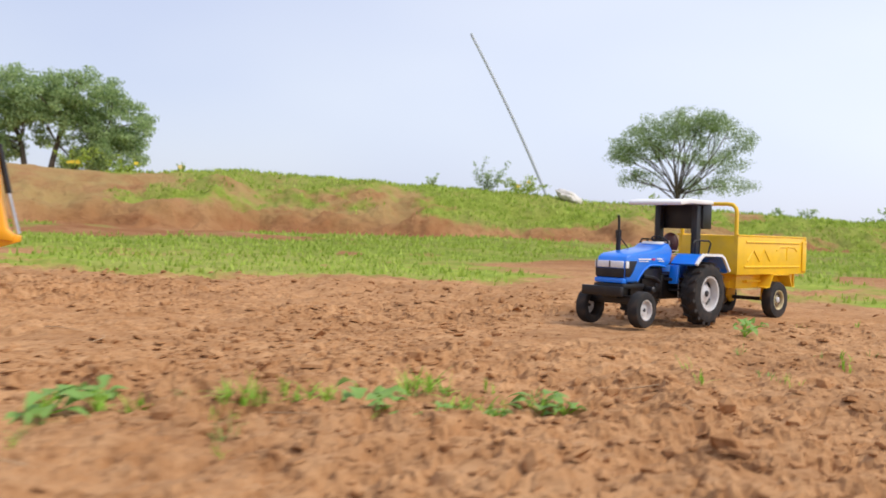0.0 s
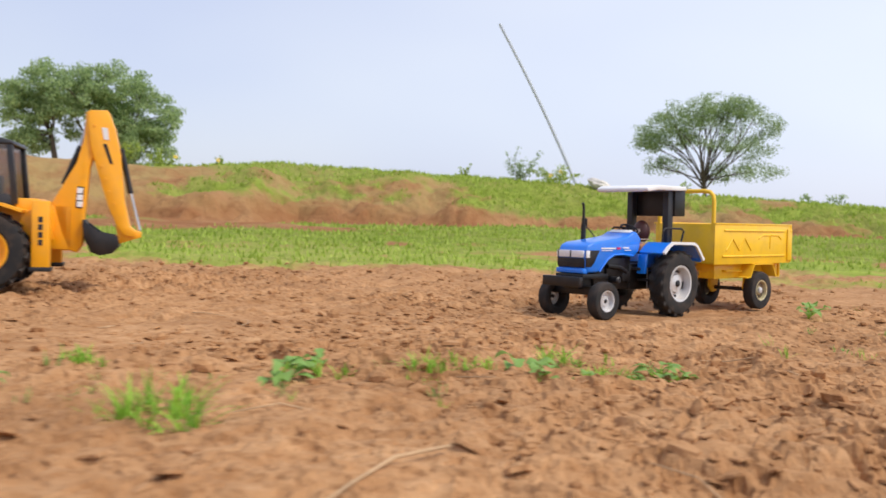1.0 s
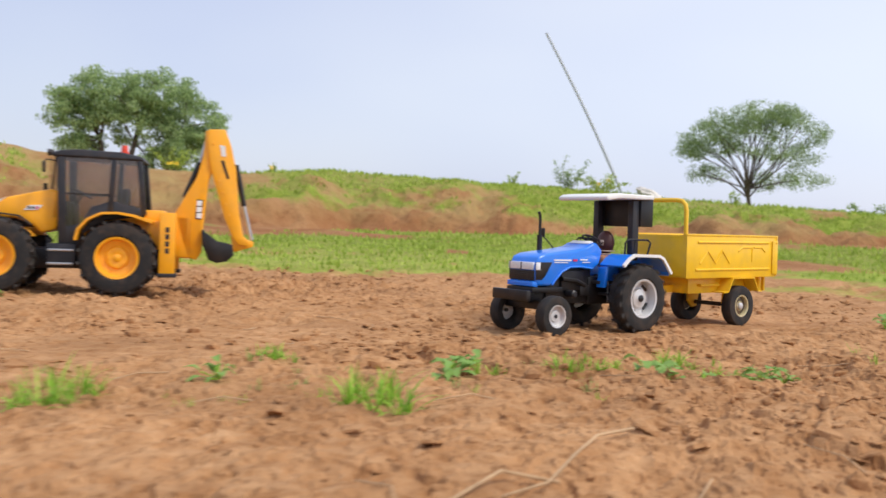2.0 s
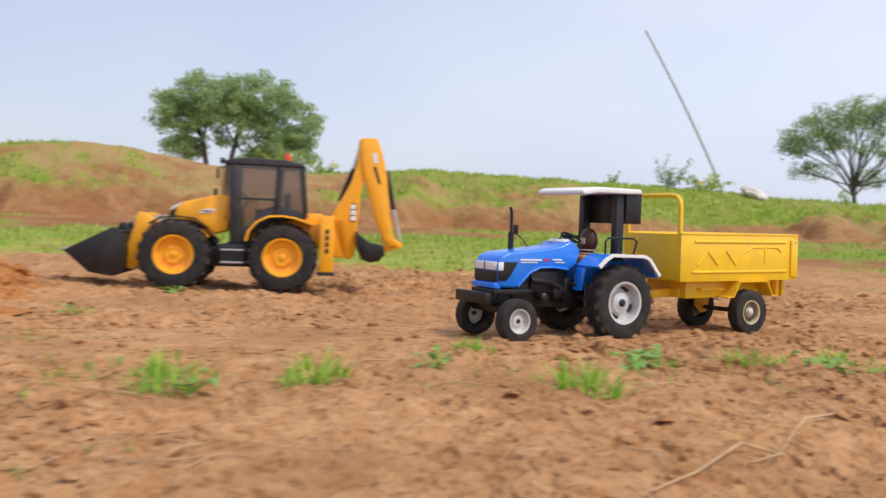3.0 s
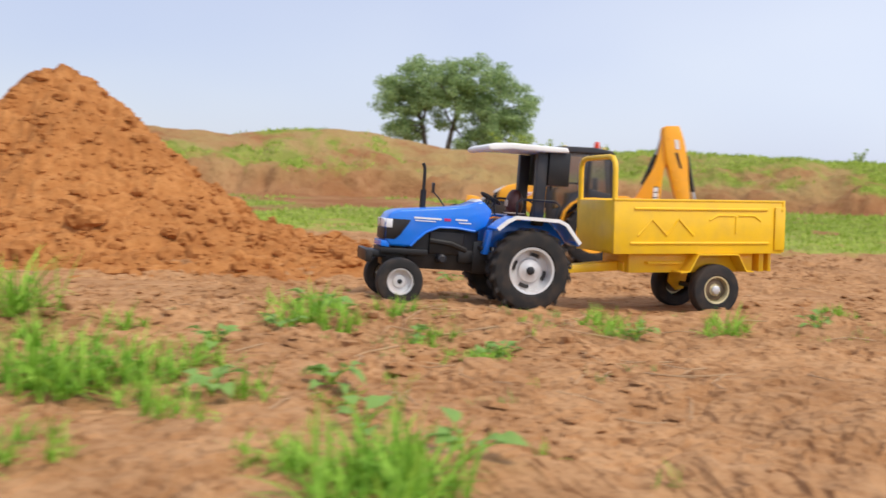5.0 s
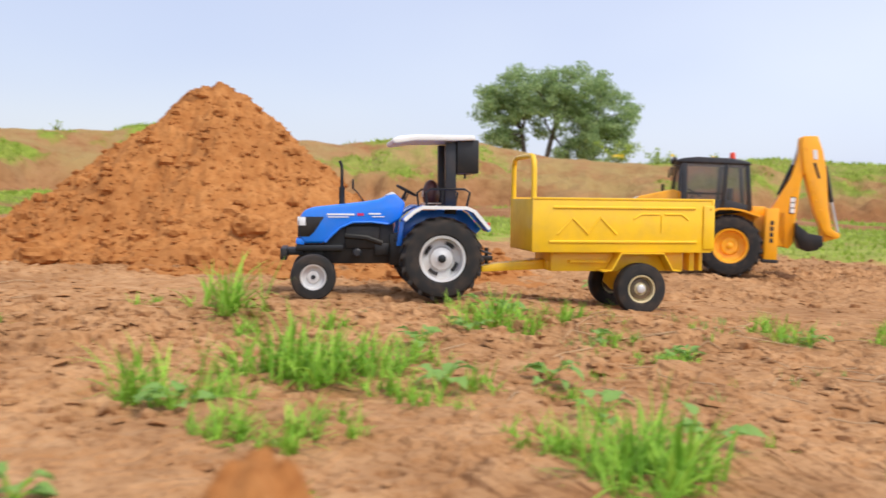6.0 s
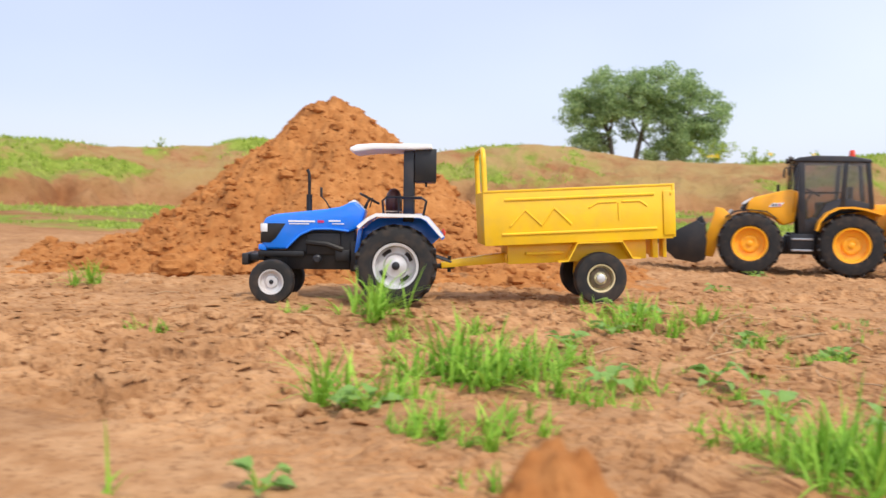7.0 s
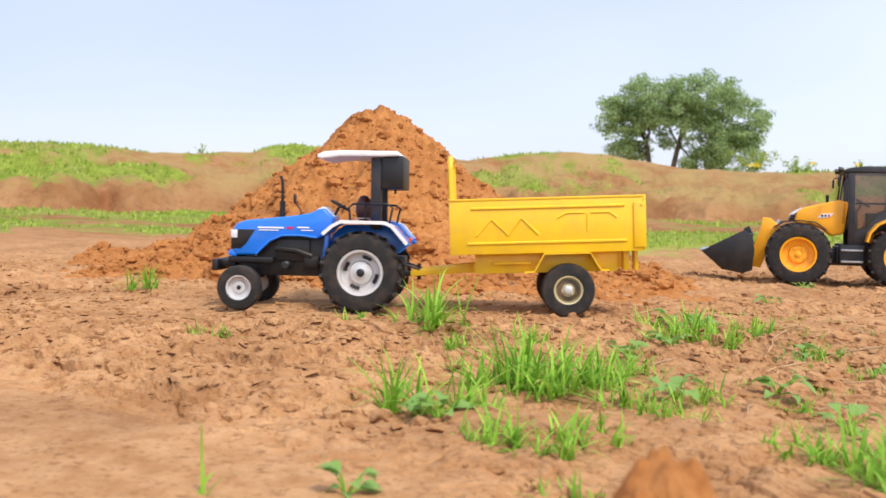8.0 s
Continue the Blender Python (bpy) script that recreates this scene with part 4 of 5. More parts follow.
    part("boom_ram", join(tube([(-0.098, 0, 0.150), (-0.120, 0, 0.206)], 0.0042, 10)), BLACK, t)
    part("ram_rod", tube([(-0.118, 0, 0.200), (-0.129, 0, 0.240)], 0.0028, 10), STEEL, t)
    part("bucket_link", join(slab([(-0.170, 0.092), (-0.206, 0.084), (-0.206, 0.076), (-0.176, 0.066)], -0.010, 0.010, 0.001), tube([(-0.172, -0.012, 0.074), (-0.172, 0.012, 0.074)], 0.005, 10)), ORANGE, t)
    scoop = [(-0.126, 0.100), (-0.128, 0.076), (-0.137, 0.054), (-0.150, 0.049), (-0.166, 0.052), (-0.176, 0.062), (-0.174, 0.078), (-0.170, 0.078), (-0.168, 0.066), (-0.160, 0.058), (-0.148, 0.055), (-0.140, 0.060), (-0.133, 0.080), (-0.130, 0.100)]
    cheek = [(-0.126, 0.100), (-0.128, 0.076), (-0.137, 0.054), (-0.150, 0.049), (-0.166, 0.052), (-0.176, 0.062), (-0.174, 0.078), (-0.150, 0.082)]
    part("digging_bucket", join(slab(scoop, -0.021, 0.021, 0.0004), slab(cheek, 0.021, 0.024, 0.0006), slab(cheek, -0.024, -0.021, 0.0006)), BLACK, t, "black digging bucket")
    for ob in t.children:
        if ob.name.split(".")[0] in ("boom", "dipper", "dipper_ram", "ram_rod", "boom_ram", "bucket_link", "digging_bucket", "stabiliser", "swing_post"):
            ob.matrix_basis = pose(0.008, 0, 0)
    for x in (0.0, 0.169):
        for s in (1, -1):
            wheel_part("wheel", t, pose(x, s * 0.070, 0.0555, 0, 17 * s + x * 90, 0), 0.0560, 0.034, 0.0310, RUBBER, ORANGE, lugs=18, lug_h=0.0026, hub_mat=ORANGE, bolts=5, dish=0.25, side=s)
    return t


tractor, tractor_wheels = build_tractor()
trolley, trolley_wheels = build_trolley()
backhoe = build_backhoe()
BACKHOE_AT = (-0.986, 0.988)
backhoe.matrix_basis = pose(BACKHOE_AT[0], BACKHOE_AT[1], float(gentle(*BACKHOE_AT)) - 0.001, 0, 0, -150.7)


# ---- soil heap, clods ----
rng = np.random.default_rng(5)


def ico_base(level):
    bm = bmesh.new()
    bmesh.ops.create_icosphere(bm, subdivisions=level, radius=1)
    v = np.array([p.co[:] for p in bm.verts])
    f = np.array([[q.index for q in p.verts] for p in bm.faces])
    bm.free()
    return v, f


def clods(name, places, sizes, mat, level=2, flat=0.75, rough=0.28):
    """Many angular lumps of soil in one mesh."""
    v, f = ico_base(level)
    n = len(places)
    k = 1 + rough * rng.normal(size=(n, len(v), 1)) * 0.55
    ax = rng.uniform(0.65, 1.3, (n, 1, 3)) * np.array([1, 1, flat])
    a = rng.uniform(0, 2 * np.pi, n)
    p = v[None] * k * ax * np.asarray(sizes)[:, None, None]
    x = p[..., 0] * np.cos(a)[:, None] - p[..., 1] * np.sin(a)[:, None]
    y = p[..., 0] * np.sin(a)[:, None] + p[..., 1] * np.cos(a)[:, None]
    p = np.stack([x, y, p[..., 2]], -1) + np.asarray(places)[:, None, :]
    ff = (f[None] + (np.arange(n) * len(v))[:, None, None]).reshape(-1, 3)
    return mesh_from_arrays(name, p.reshape(-1, 3), ff.ravel(), [3] * len(ff), mat, smooth=False)


HEAP_X, HEAP_Y = -1.70, 0.37
HEAP_R = [0, 0.03, 0.056, 0.11, 0.157, 0.204, 0.28, 0.335, 0.425, 0.53, 0.66]
HEAP_Z = [0.308, 0.296, 0.278, 0.236, 0.192, 0.146, 0.085, 0.048, 0.018, 0.001, -0.018]


def heap_height(x, y):
    dx, dy = x - HEAP_X, y - HEAP_Y
    a = np.arctan2(dy, dx)
    r = np.hypot(dx, dy) / (1 + 0.10 * np.sin(2 * a + 0.6) + 0.06 * np.sin(3 * a + 2) + 0.05 * np.sin(7 * a))
    z = np.interp(r, HEAP_R, HEAP_Z)
    f1, _ = cells(x * 24, y * 24, 81)
    g1, _ = cells(x * 55, y * 55, 83)
    fade = 1 - smooth01(r, 0.45, 0.62)
    z = z + fade * (0.017 * (0.6 - np.clip(f1, 0, 0.6)) / 0.6 * lattice(np.floor(x * 24), np.floor(y * 24), 9) + 0.008 * (0.6 - np.clip(g1, 0, 0.6)) / 0.6)
    return z + fade * (0.020 * fbm(x * 11, y * 11, 3, 85) + 0.009 * fbm(x * 60, y * 60, 3, 87))


def build_heap():
    na, nr = 360, 170
    a = np.linspace(0, 2 * np.pi, na, endpoint=False)
    r = np.linspace(0.002, 0.68, nr)
    ga, gr = np.meshgrid(a, r)
    x, y = HEAP_X + gr * np.cos(ga), HEAP_Y + gr * np.sin(ga)
    z = heap_height(x, y)
    i = np.arange(nr * na).reshape(nr, na)
    j = np.roll(i, -1, axis=1)
    quads = np.stack([i[:-1], i[1:], j[1:], j[:-1]], -1).reshape(-1, 4)
    verts = np.vstack([np.stack([x, y, z], -1).reshape(-1, 3), [[HEAP_X, HEAP_Y, float(z[0].mean())]]])
    fan = np.stack([np.full(na, nr * na), i[0], j[0]], -1)
    heap = new("soil_heap", mesh_from_arrays("soil_heap", verts, np.concatenate([quads.ravel(), fan.ravel()]), [4] * len(quads) + [3] * na, HEAP))
    tagged(heap, "tall conical heap of loose orange-brown soil clods", "soil heap")
    n = 9000
    rad = 0.60 * np.sqrt(rng.uniform(0, 1, n))
    an = rng.uniform(0, 2 * np.pi, n)
    px, py = HEAP_X + rad * np.cos(an), HEAP_Y + rad * np.sin(an)
    size = np.clip(0.0022 * rng.pareto(2.1, n) + 0.0020, 0.002, 0.011) * (0.8 + 0.9 * rad)
    pz = heap_height(px, py) + size * rng.uniform(-0.35, 0.25, n)
    for chosen, level, name, label in ((size >= 0.0055, 2, "loose_clods", "loose clods on the heap"), (size < 0.0055, 1, "soil_crumbs", "fine crumbs on the heap")):
        lumps = new(name, clods(name, np.stack([px, py, pz], -1)[chosen], size[chosen], HEAP, level=level))
        lumps.parent = heap
        tagged(lumps, label, kind="stuff")
    for lx, ly, s in ((-1.36, 0.10, 0.030), (-1.40, 0.21, 0.022), (-1.33, 0.30, 0.017), (-1.58, -0.03, 0.026), (-1.49, 0.02, 0.019), (-1.28, 0.45, 0.016), (-1.22, 0.50, 0.012), (-1.72, -0.06, 0.020)):
        z0 = max(float(heap_height(np.array([lx]), np.array([ly]))[0]), land_z(lx, ly))
        b = new("soil_lump", clods("soil_lump", [(0, 0, 0)], [s], HEAP, level=3, rough=0.16))
        b.matrix_basis = pose(lx, ly, z0 + s * 0.35)
        tagged(b, "large orange-brown soil lump at the foot of the heap", "soil lump", group="lumps round the soil heap")


build_heap()


def build_clods():
    n = 16000
    az = np.radians(rng.uniform(-100, 30, n))
    r = 0.12 + 2.2 * rng.uniform(0, 1, n) ** 0.8
    x, y = CX + r * np.sin(az), CY + r * np.cos(az)
    dens = fbm(x * 3.4, y * 3.4, 3, 11)
    keep = dens + rng.uniform(-0.35, 0.35, n) > 0.0
    x, y = x[keep], y[keep]
    size = np.clip(0.0011 * rng.pareto(1.7, len(x)) + 0.0011, 0.0011, 0.0075)
    z = land(x, y)[0] + size * 0.15
    ob = new("soil_clods", clods("soil_clods", np.stack([x, y, z], -1), size, CLOD, level=1))
    tagged(ob, "small brown soil clods strewn over the field", "soil clods", kind="stuff")


def flake_arrays(g):
    """One thin broken plate of crust, one metre across, as vertices and faces."""
    n = g.integers(7, 10)
    a = np.sort((np.arange(n) + g.uniform(-0.35, 0.35, n)) * 2 * np.pi / n)
    rad = g.uniform(0.55, 1.0, n)
    thick = g.uniform(0.10, 0.24)
    top = np.stack([rad * np.cos(a) * 0.93, rad * np.sin(a) * 0.93, thick * g.uniform(0.7, 1.1, n)], -1)
    low = np.stack([rad * np.cos(a), rad * np.sin(a), -thick * g.uniform(0.2, 0.7, n)], -1)
    v = np.vstack([top, low, [[0, 0, thick * 1.15]]])
    faces, sizes = [], []
    for i in range(n):
        j = (i + 1) % n
        faces += [i, j, 2 * n, n + i, n + j, j, i]
        sizes += [3, 4]
    return v, np.array(faces + list(range(2 * n - 1, n - 1, -1))), sizes + [n]


def build_flakes():
    """Curled plates of dry crust: the larger ones by the camera's side of the track one by one, the rest joined."""
    g = np.random.default_rng(77)
    kinds = [flake_arrays(g) for _ in range(14)]
    n = 34000
    az, r = np.radians(g.uniform(-98, 28, n)), 0.25 + 1.9 * g.uniform(0, 1, n) ** 0.85
    x, y = CX + r * np.sin(az), CY + r * np.cos(az)
    dens = fbm(x * 3.4, y * 3.4, 3, 11) + 0.5 * fbm(x * 11, y * 11, 2, 45)
    keep = dens + g.uniform(-0.30, 0.30, n) > -0.06
    x, y, r = x[keep], y[keep], r[keep]
    n = len(x)
    size = np.clip(0.0022 + 0.0020 * g.pareto(2.6, n), 0.0022, 0.0085)
    z = land(x, y)[0]
    big = np.argsort(-(size * ((r > 0.35) & (r < 0.95))))[:300]
    single = np.zeros(n, dtype=bool)
    single[big] = True
    meshes = [mesh_from_arrays("crust_plate", v, f, k, CLOD, smooth=False) for v, f, k in kinds]
    verts, faces, sizes, at = [], [], [], 0
    for i in range(n):
        q = size[i]
        m = pose(x[i], y[i], z[i] + 0.07 * q, g.normal() * 13, g.normal() * 13, g.uniform(0, 360)) @ Matrix.Diagonal((q * g.uniform(0.8, 1.4), q, q * g.uniform(0.8, 1.5), 1))
        k = int(g.integers(len(kinds)))
        if single[i]:
            ob = new("crust_plate", meshes[k])
            ob.parent, ob.matrix_basis = ground, m
            continue
        v, f, sz = kinds[k]
        w = np.array(m)
        verts.append(v @ w[:3, :3].T + w[:3, 3])
        faces.append(f + at)
        sizes += sz
        at += len(v)
    rest = new("crust_flakes", mesh_from_arrays("crust_flakes", np.vstack(verts), np.concatenate(faces), sizes, CLOD, smooth=False))
    rest.parent = ground
    tagged(rest, "small broken flakes of dry crust", kind="stuff")


build_clods()
build_flakes()


def small_mound(radius, height, seed):
    na, nr = 120, 60
    ga, gr = np.meshgrid(np.linspace(0, 2 * np.pi, na, endpoint=False), np.linspace(0.0005, radius, nr))
    x, y = gr * np.cos(ga), gr * np.sin(ga)
    z = height * (1 - smooth01(gr, 0, radius)) ** 1.15 - 0.004 + 0.016 * fbm(x * 45, y * 45, 3, seed) * (1 - smooth01(gr, radius * 0.7, radius)) + 0.006 * fbm(x * 160, y * 160, 3, seed + 3)
    i = np.arange(nr * na).reshape(nr, na)
    j = np.roll(i, -1, axis=1)
    quads = np.stack([i[:-1], i[1:], j[1:], j[:-1]], -1).reshape(-1, 4)
    verts = np.stack([x, y, z], -1).reshape(-1, 3)
    return mesh_from_arrays("soil_mound", verts, np.concatenate([quads.ravel(), i[0]]), [4] * len(quads) + [na], HEAP)


near_lump = new("soil_mound", small_mound(0.058, 0.058, 7))
near_lump.matrix_basis = pose(-0.428, -0.530, float(gentle(-0.428, -0.530)) - 0.002)
tagged(near_lump, "small pointed mound of loose orange-brown soil", "soil lump")


# ---- plants ----
def blades(n, spread, height, width, lean=0.6, seed=0):
    """Arching tapering grass blades that fan out from a few crowns round the origin, as vertex and face arrays."""
    g = np.random.default_rng(seed)
    m = max(3, n // 6)
    ca, cr = g.uniform(0, 2 * np.pi, m), spread * np.sqrt(g.uniform(0, 1, m))
    verts, faces, sizes = [], [], []
    for i in range(n):
        c = int(g.integers(m))
        x, y, z = cr[c] * math.cos(ca[c]) + g.normal() * 0.0012, cr[c] * math.sin(ca[c]) + g.normal() * 0.0012, -0.002
        d = g.uniform(0, 2 * np.pi)
        ux, uy = math.cos(d), math.sin(d)
        size = height * g.uniform(0.45, 1.25) * (1 - 0.35 * cr[c] / spread)
        w = width * g.uniform(0.5, 1.1)
        tilt, bend = abs(g.normal()) * 0.42 * lean, g.uniform(0.1, 1.1) * lean
        base, k = len(verts), 5
        for j in range(k + 1):
            u = j / k
            ww = w * (0.55 + 1.1 * u - 1.6 * u * u) if j < k else 0
            if j == k:
                verts.append((x, y, z))
            else:
                verts.append((x - uy * ww / 2, y + ux * ww / 2, z))
                verts.append((x + uy * ww / 2, y - ux * ww / 2, z))
            th = min(tilt + bend * u, 2.0)
            x, y, z = x + ux * math.sin(th) * size / k, y + uy * math.sin(th) * size / k, max(z + math.cos(th) * size / k, 0.0006)
        for j in range(k - 1):
            p = base + 2 * j
            faces += [p, p + 1, p + 3, p + 2]
            sizes.append(4)
        faces += [base + 2 * k - 2, base + 2 * k - 1, base + 2 * k]
        sizes.append(3)
    return np.array(verts), faces, sizes


TUFTS_A = [(-.31, .29, .040), (-.44, .41, .016), (-.22, .49, .020), (-.48, .20, .032), (-.55, .13, .028), (-.32, .32, .028), (-.14, .59, .026), (-.43, .40, .014), (-.58, .17, .030), (-.49, .24, .026), (-.65, -.01, .016), (-.57, -.05, .014), (-.20, .53, .020), (-.28, .46, .020), (-.10, .56, .020), (-1.44, -.22, .030), (-1.04, -.34, .022), (-.94, -.16, .045)]
TUFTS_B = [(-0.688, -0.385, 0.036), (-0.676, -0.358, 0.019), (-0.697, -0.305, 0.039), (-0.699, -0.278, 0.037), (-0.687, -0.263, 0.037), (-0.69, -0.235, 0.027), (-0.93, -0.150, 0.014), (-0.864, -0.2, 0.019), (-0.848, -0.135, 0.02), (-0.618, -0.41, 0.016), (-0.598, -0.403, 0.018), (-0.582, -0.393, 0.018), (-0.582, -0.368, 0.016), (-0.539, -0.431, 0.012), (-0.64, -0.264, 0.017), (-0.596, -0.285, 0.016), (-0.607, -0.223, 0.014), (-0.723, -0.02, 0.022), (-0.768, -0.022, 0.03), (-0.825, 0.022, 0.027), (-0.767, 0.112, 0.022), (-0.773, 0.008, 0.028), (-0.8, 0.06, 0.024), (-0.691, -0.182, 0.02), (-0.566, -0.201, 0.01), (-0.645, 0.016, 0.012), (-0.47, -0.313, 0.029), (-0.466, -0.294, 0.031), (-0.448, -0.301, 0.033), (-0.491, -0.308, 0.012), (-0.502, -0.307, 0.015), (-0.44, -0.33, 0.032), (-1.008, -0.202, 0.014), (-0.632, -0.018, 0.013), (-0.567, -0.041, 0.012)]
for k, (x, y, h) in enumerate(TUFTS_A + TUFTS_B):
    h *= 0.72 if k < len(TUFTS_A) - 3 else 1.0
    v, f, s = blades(int(34 + h * 1900), 0.009 + h * 0.55, h * 1.45, 0.0011 + h * 0.055, 1.7, 100 + k)
    ob = new("grass_tuft", mesh_from_arrays("grass_tuft", v, f, s, GRASS))
    ob.matrix_basis = pose(x, y, land_z(x, y))
    tagged(ob, "fresh green grass tuft growing in dry soil", "grass tuft", group="grass tufts on the bare soil")


def leaf_mesh(bm_name, mat, length, width, lobes):
    """A broad folded leaf with a wavy edge that starts at the origin and grows along x."""
    bm = bmesh.new()
    n = 8
    mid = [bm.verts.new((length * i / n, 0, 0.10 * length * math.sin(math.pi * i / n) - 0.10 * length * (i / n) ** 2)) for i in range(n + 1)]
    for q in (-1, 1):
        rim = []
        for i in range(n + 1):
            u = i / n
            w = width * math.sin(math.pi * min(1, u ** 0.75)) * (1 + lobes * math.sin(u * 19))
            rim.append(bm.verts.new((length * u, q * (w + 0.0001), mid[i].co.z + 0.22 * w)))
        for i in range(n):
            bm.faces.new((mid[i], mid[i + 1], rim[i + 1], rim[i]))
    return finish(bm, bm_name, mat)


LEAVES = [leaf_mesh("leaf", WEED, 0.017, 0.0062, 0.08), leaf_mesh("leaf", WEED, 0.014, 0.0066, 0.05), leaf_mesh("leaf", WEED, 0.020, 0.0052, 0.14)]
WEEDS_A = [(-.30, .42, 1.0), (-.32, .50, .9), (-.16, .53, 1.15), (-.06, .60, 1.0), (-.135, .50, .8), (.12, 1.10, 1.3), (-.08, .53, .5), (-.43, .31, .9), (-.28, .44, 1.0), (-.115, .51, .8), (-.045, .61, .9), (-.54, .15, .8), (-.58, .0, .8), (-1.06, .79, 1.0), (-.96, .49, .9)]
WEEDS_B = [(-.66, .0, .8), (-.575, -.035, .8), (-.27, -.08, .9), (-.755, -.045, 1.0), (-.45, -.25, 1.0), (-.51, -.245, .9), (-.58, -.19, .9), (-.62, -.24, 1.0), (-.59, -.51, .7), (-.73, -.14, .9), (-.79, .05, 1.2), (-.82, .06, 1.1), (-.66, -.40, .8)]
for k, (x, y, s) in enumerate(WEEDS_A + WEEDS_B):
    g = random.Random(k)
    weed = tagged(new("weed_plant"), "low broad-leaved green weed on dry soil", "weed", group="weeds on the bare soil")
    weed.matrix_basis = pose(x, y, land_z(x, y) - 0.001)
    for i in range(g.randint(8, 12)):
        a, up, reach = g.uniform(0, 360), g.uniform(0.004, 0.015) * s, g.uniform(0.002, 0.014) * s
        ex, ey = reach * math.cos(radians(a)), reach * math.sin(radians(a))
        part("stem", tube([(0, 0, 0), (ex * 0.4, ey * 0.4, up * 0.6), (ex, ey, up)], 0.0005, 5), GRASS, weed)
        lf = new("leaf", g.choice(LEAVES))
        lf.parent = weed
        lf.matrix_basis = pose(ex, ey, up, g.uniform(-25, 25), g.uniform(-25, 20), a + g.uniform(-30, 30)) @ Matrix.Diagonal((s * g.uniform(0.5, 1.05), s * g.uniform(0.5, 1.0), s, 1))

# thin sprouts and dry litter between the clumps
SPROUTS = []
for k in range(7):
    v, f, q = blades(5 + k, 0.006 + 0.001 * k, 0.013 + 0.002 * (k % 4), 0.0013, 1.4, 300 + k)
    SPROUTS.append(mesh_from_arrays("grass_sprout", v, f, q, GRASS if k % 3 else WEED))
sprout_g = random.Random(61)
for (xa, ya, xb, yb, wide, count) in ((-0.86, 0.26, -0.48, -0.24, 0.10, 80), (-0.66, 0.06, -0.06, 0.60, 0.09, 60), (-0.98, -0.20, -0.82, 0.0, 0.06, 8), (0.02, 0.62, 0.26, 1.25, 0.12, 26)):
    for _ in range(count):
        u = sprout_g.random()
        x, y = xa + (xb - xa) * u + sprout_g.gauss(0, wide * 0.6), ya + (yb - ya) * u + sprout_g.gauss(0, wide * 0.6)
        ob = new("grass_sprout", sprout_g.choice(SPROUTS))
        ob.matrix_basis = pose(x, y, land_z(x, y), 0, 0, sprout_g.uniform(0, 360))
        tagged(ob, "thin green grass sprout in dry soil", "grass sprout", group="grass sprouts on the bare soil")
v, f, q = blades(4, 0.004, 0.050, 0.0026, 1.1, 333)
ob = new("grass_sprout", mesh_from_arrays("grass_sprout", v, f, q, GRASS))
ob.matrix_basis = pose(-0.627, -0.552, land_z(-0.627, -0.552))
tagged(ob, "tall arching green grass blades in dry soil", "grass sprout")

STALK = [[(-0.150, 0.262, 0.012), (-0.166, 0.231, 0.010), (-0.172, 0.190, 0.014), (-0.178, 0.150, 0.010), (-0.190, 0.110, 0.011)], [(-0.176, 0.165, 0.011), (-0.196, 0.135, 0.016), (-0.212, 0.085, 0.012), (-0.225, 0.030, 0.010)]]
for line in STALK:
    ob = new("dry_stalk", finish(tube([(x, y, land_z(x, y) + z * 0.35) for x, y, z in line], 0.0010, 6, 0.0005), "dry_stalk", STRAW))
    tagged(ob, "dry pale straw stalk lying on the soil", "dry stalk", group="dry stalks")
for k in range(90):
    g = random.Random(900 + k)
    a, r = radians(g.uniform(-85, 15) if k < 40 else g.uniform(-62, -30)), g.uniform(0.35, 1.3) if k < 40 else g.uniform(0.38, 0.85)
    x, y, d, q = CX + r * math.sin(a), CY + r * math.cos(a), g.uniform(0, 6.28), g.uniform(0.008, 0.028)
    pts = [(x + math.cos(d + 0.3 * u) * q * u, y + math.sin(d + 0.3 * u) * q * u) for u in (-1, 0, 1)]
    ob = new("dry_stalk", finish(tube([(px, py, land_z(px, py) + 0.002) for px, py in pts], 0.0006, 5, 0.0004), "dry_stalk", STRAW))
    tagged(ob, "dry pale straw stalk lying on the soil", "dry stalk", group="dry stalks")


def build_field_grass():
    """Short grass over the green band and over the bund."""
    n = 60000
    az = np.radians(rng.uniform(-96, 24, n))
    r = np.where(rng.uniform(0, 1, n) < 0.5, rng.uniform(1.75, 6.4, n), rng.uniform(6.5, 8.7, n))
    x, y = CX + r * np.sin(az), CY + r * np.cos(az)
    z, cover, _, _ = land(x, y)
    patch = cover + 0.45 * vnoise(x * 5, y * 5, 91)
    keep = patch > 0.52 + rng.uniform(-0.1, 0.1, n)
    x, y, z, r = x[keep], y[keep], z[keep], r[keep]
    n = len(x)
    h = (0.008 + 0.0026 * r) * rng.uniform(0.4, 1.2, n)
    w = (0.0016 + 0.0011 * r) * rng.uniform(0.6, 1.3, n)
    d, k = rng.uniform(0, 2 * np.pi, n), rng.uniform(0.1, 0.9, n)
    ux, uy = np.cos(d), np.sin(d)
    p0 = np.stack([x - uy * w, y + ux * w, z - 0.003], -1)
    p1 = np.stack([x + uy * w, y - ux * w, z - 0.003], -1)
    p2 = np.stack([x + ux * k * h, y + uy * k * h, z + h], -1)
    me = mesh_from_arrays("field_grass", np.stack([p0, p1, p2], 1).reshape(-1, 3), np.arange(3 * n), [3] * n, FIELD, smooth=False)
    tagged(new("field_grass", me), "short green grass over the field and the bund", "grass", kind="stuff")


build_field_grass()


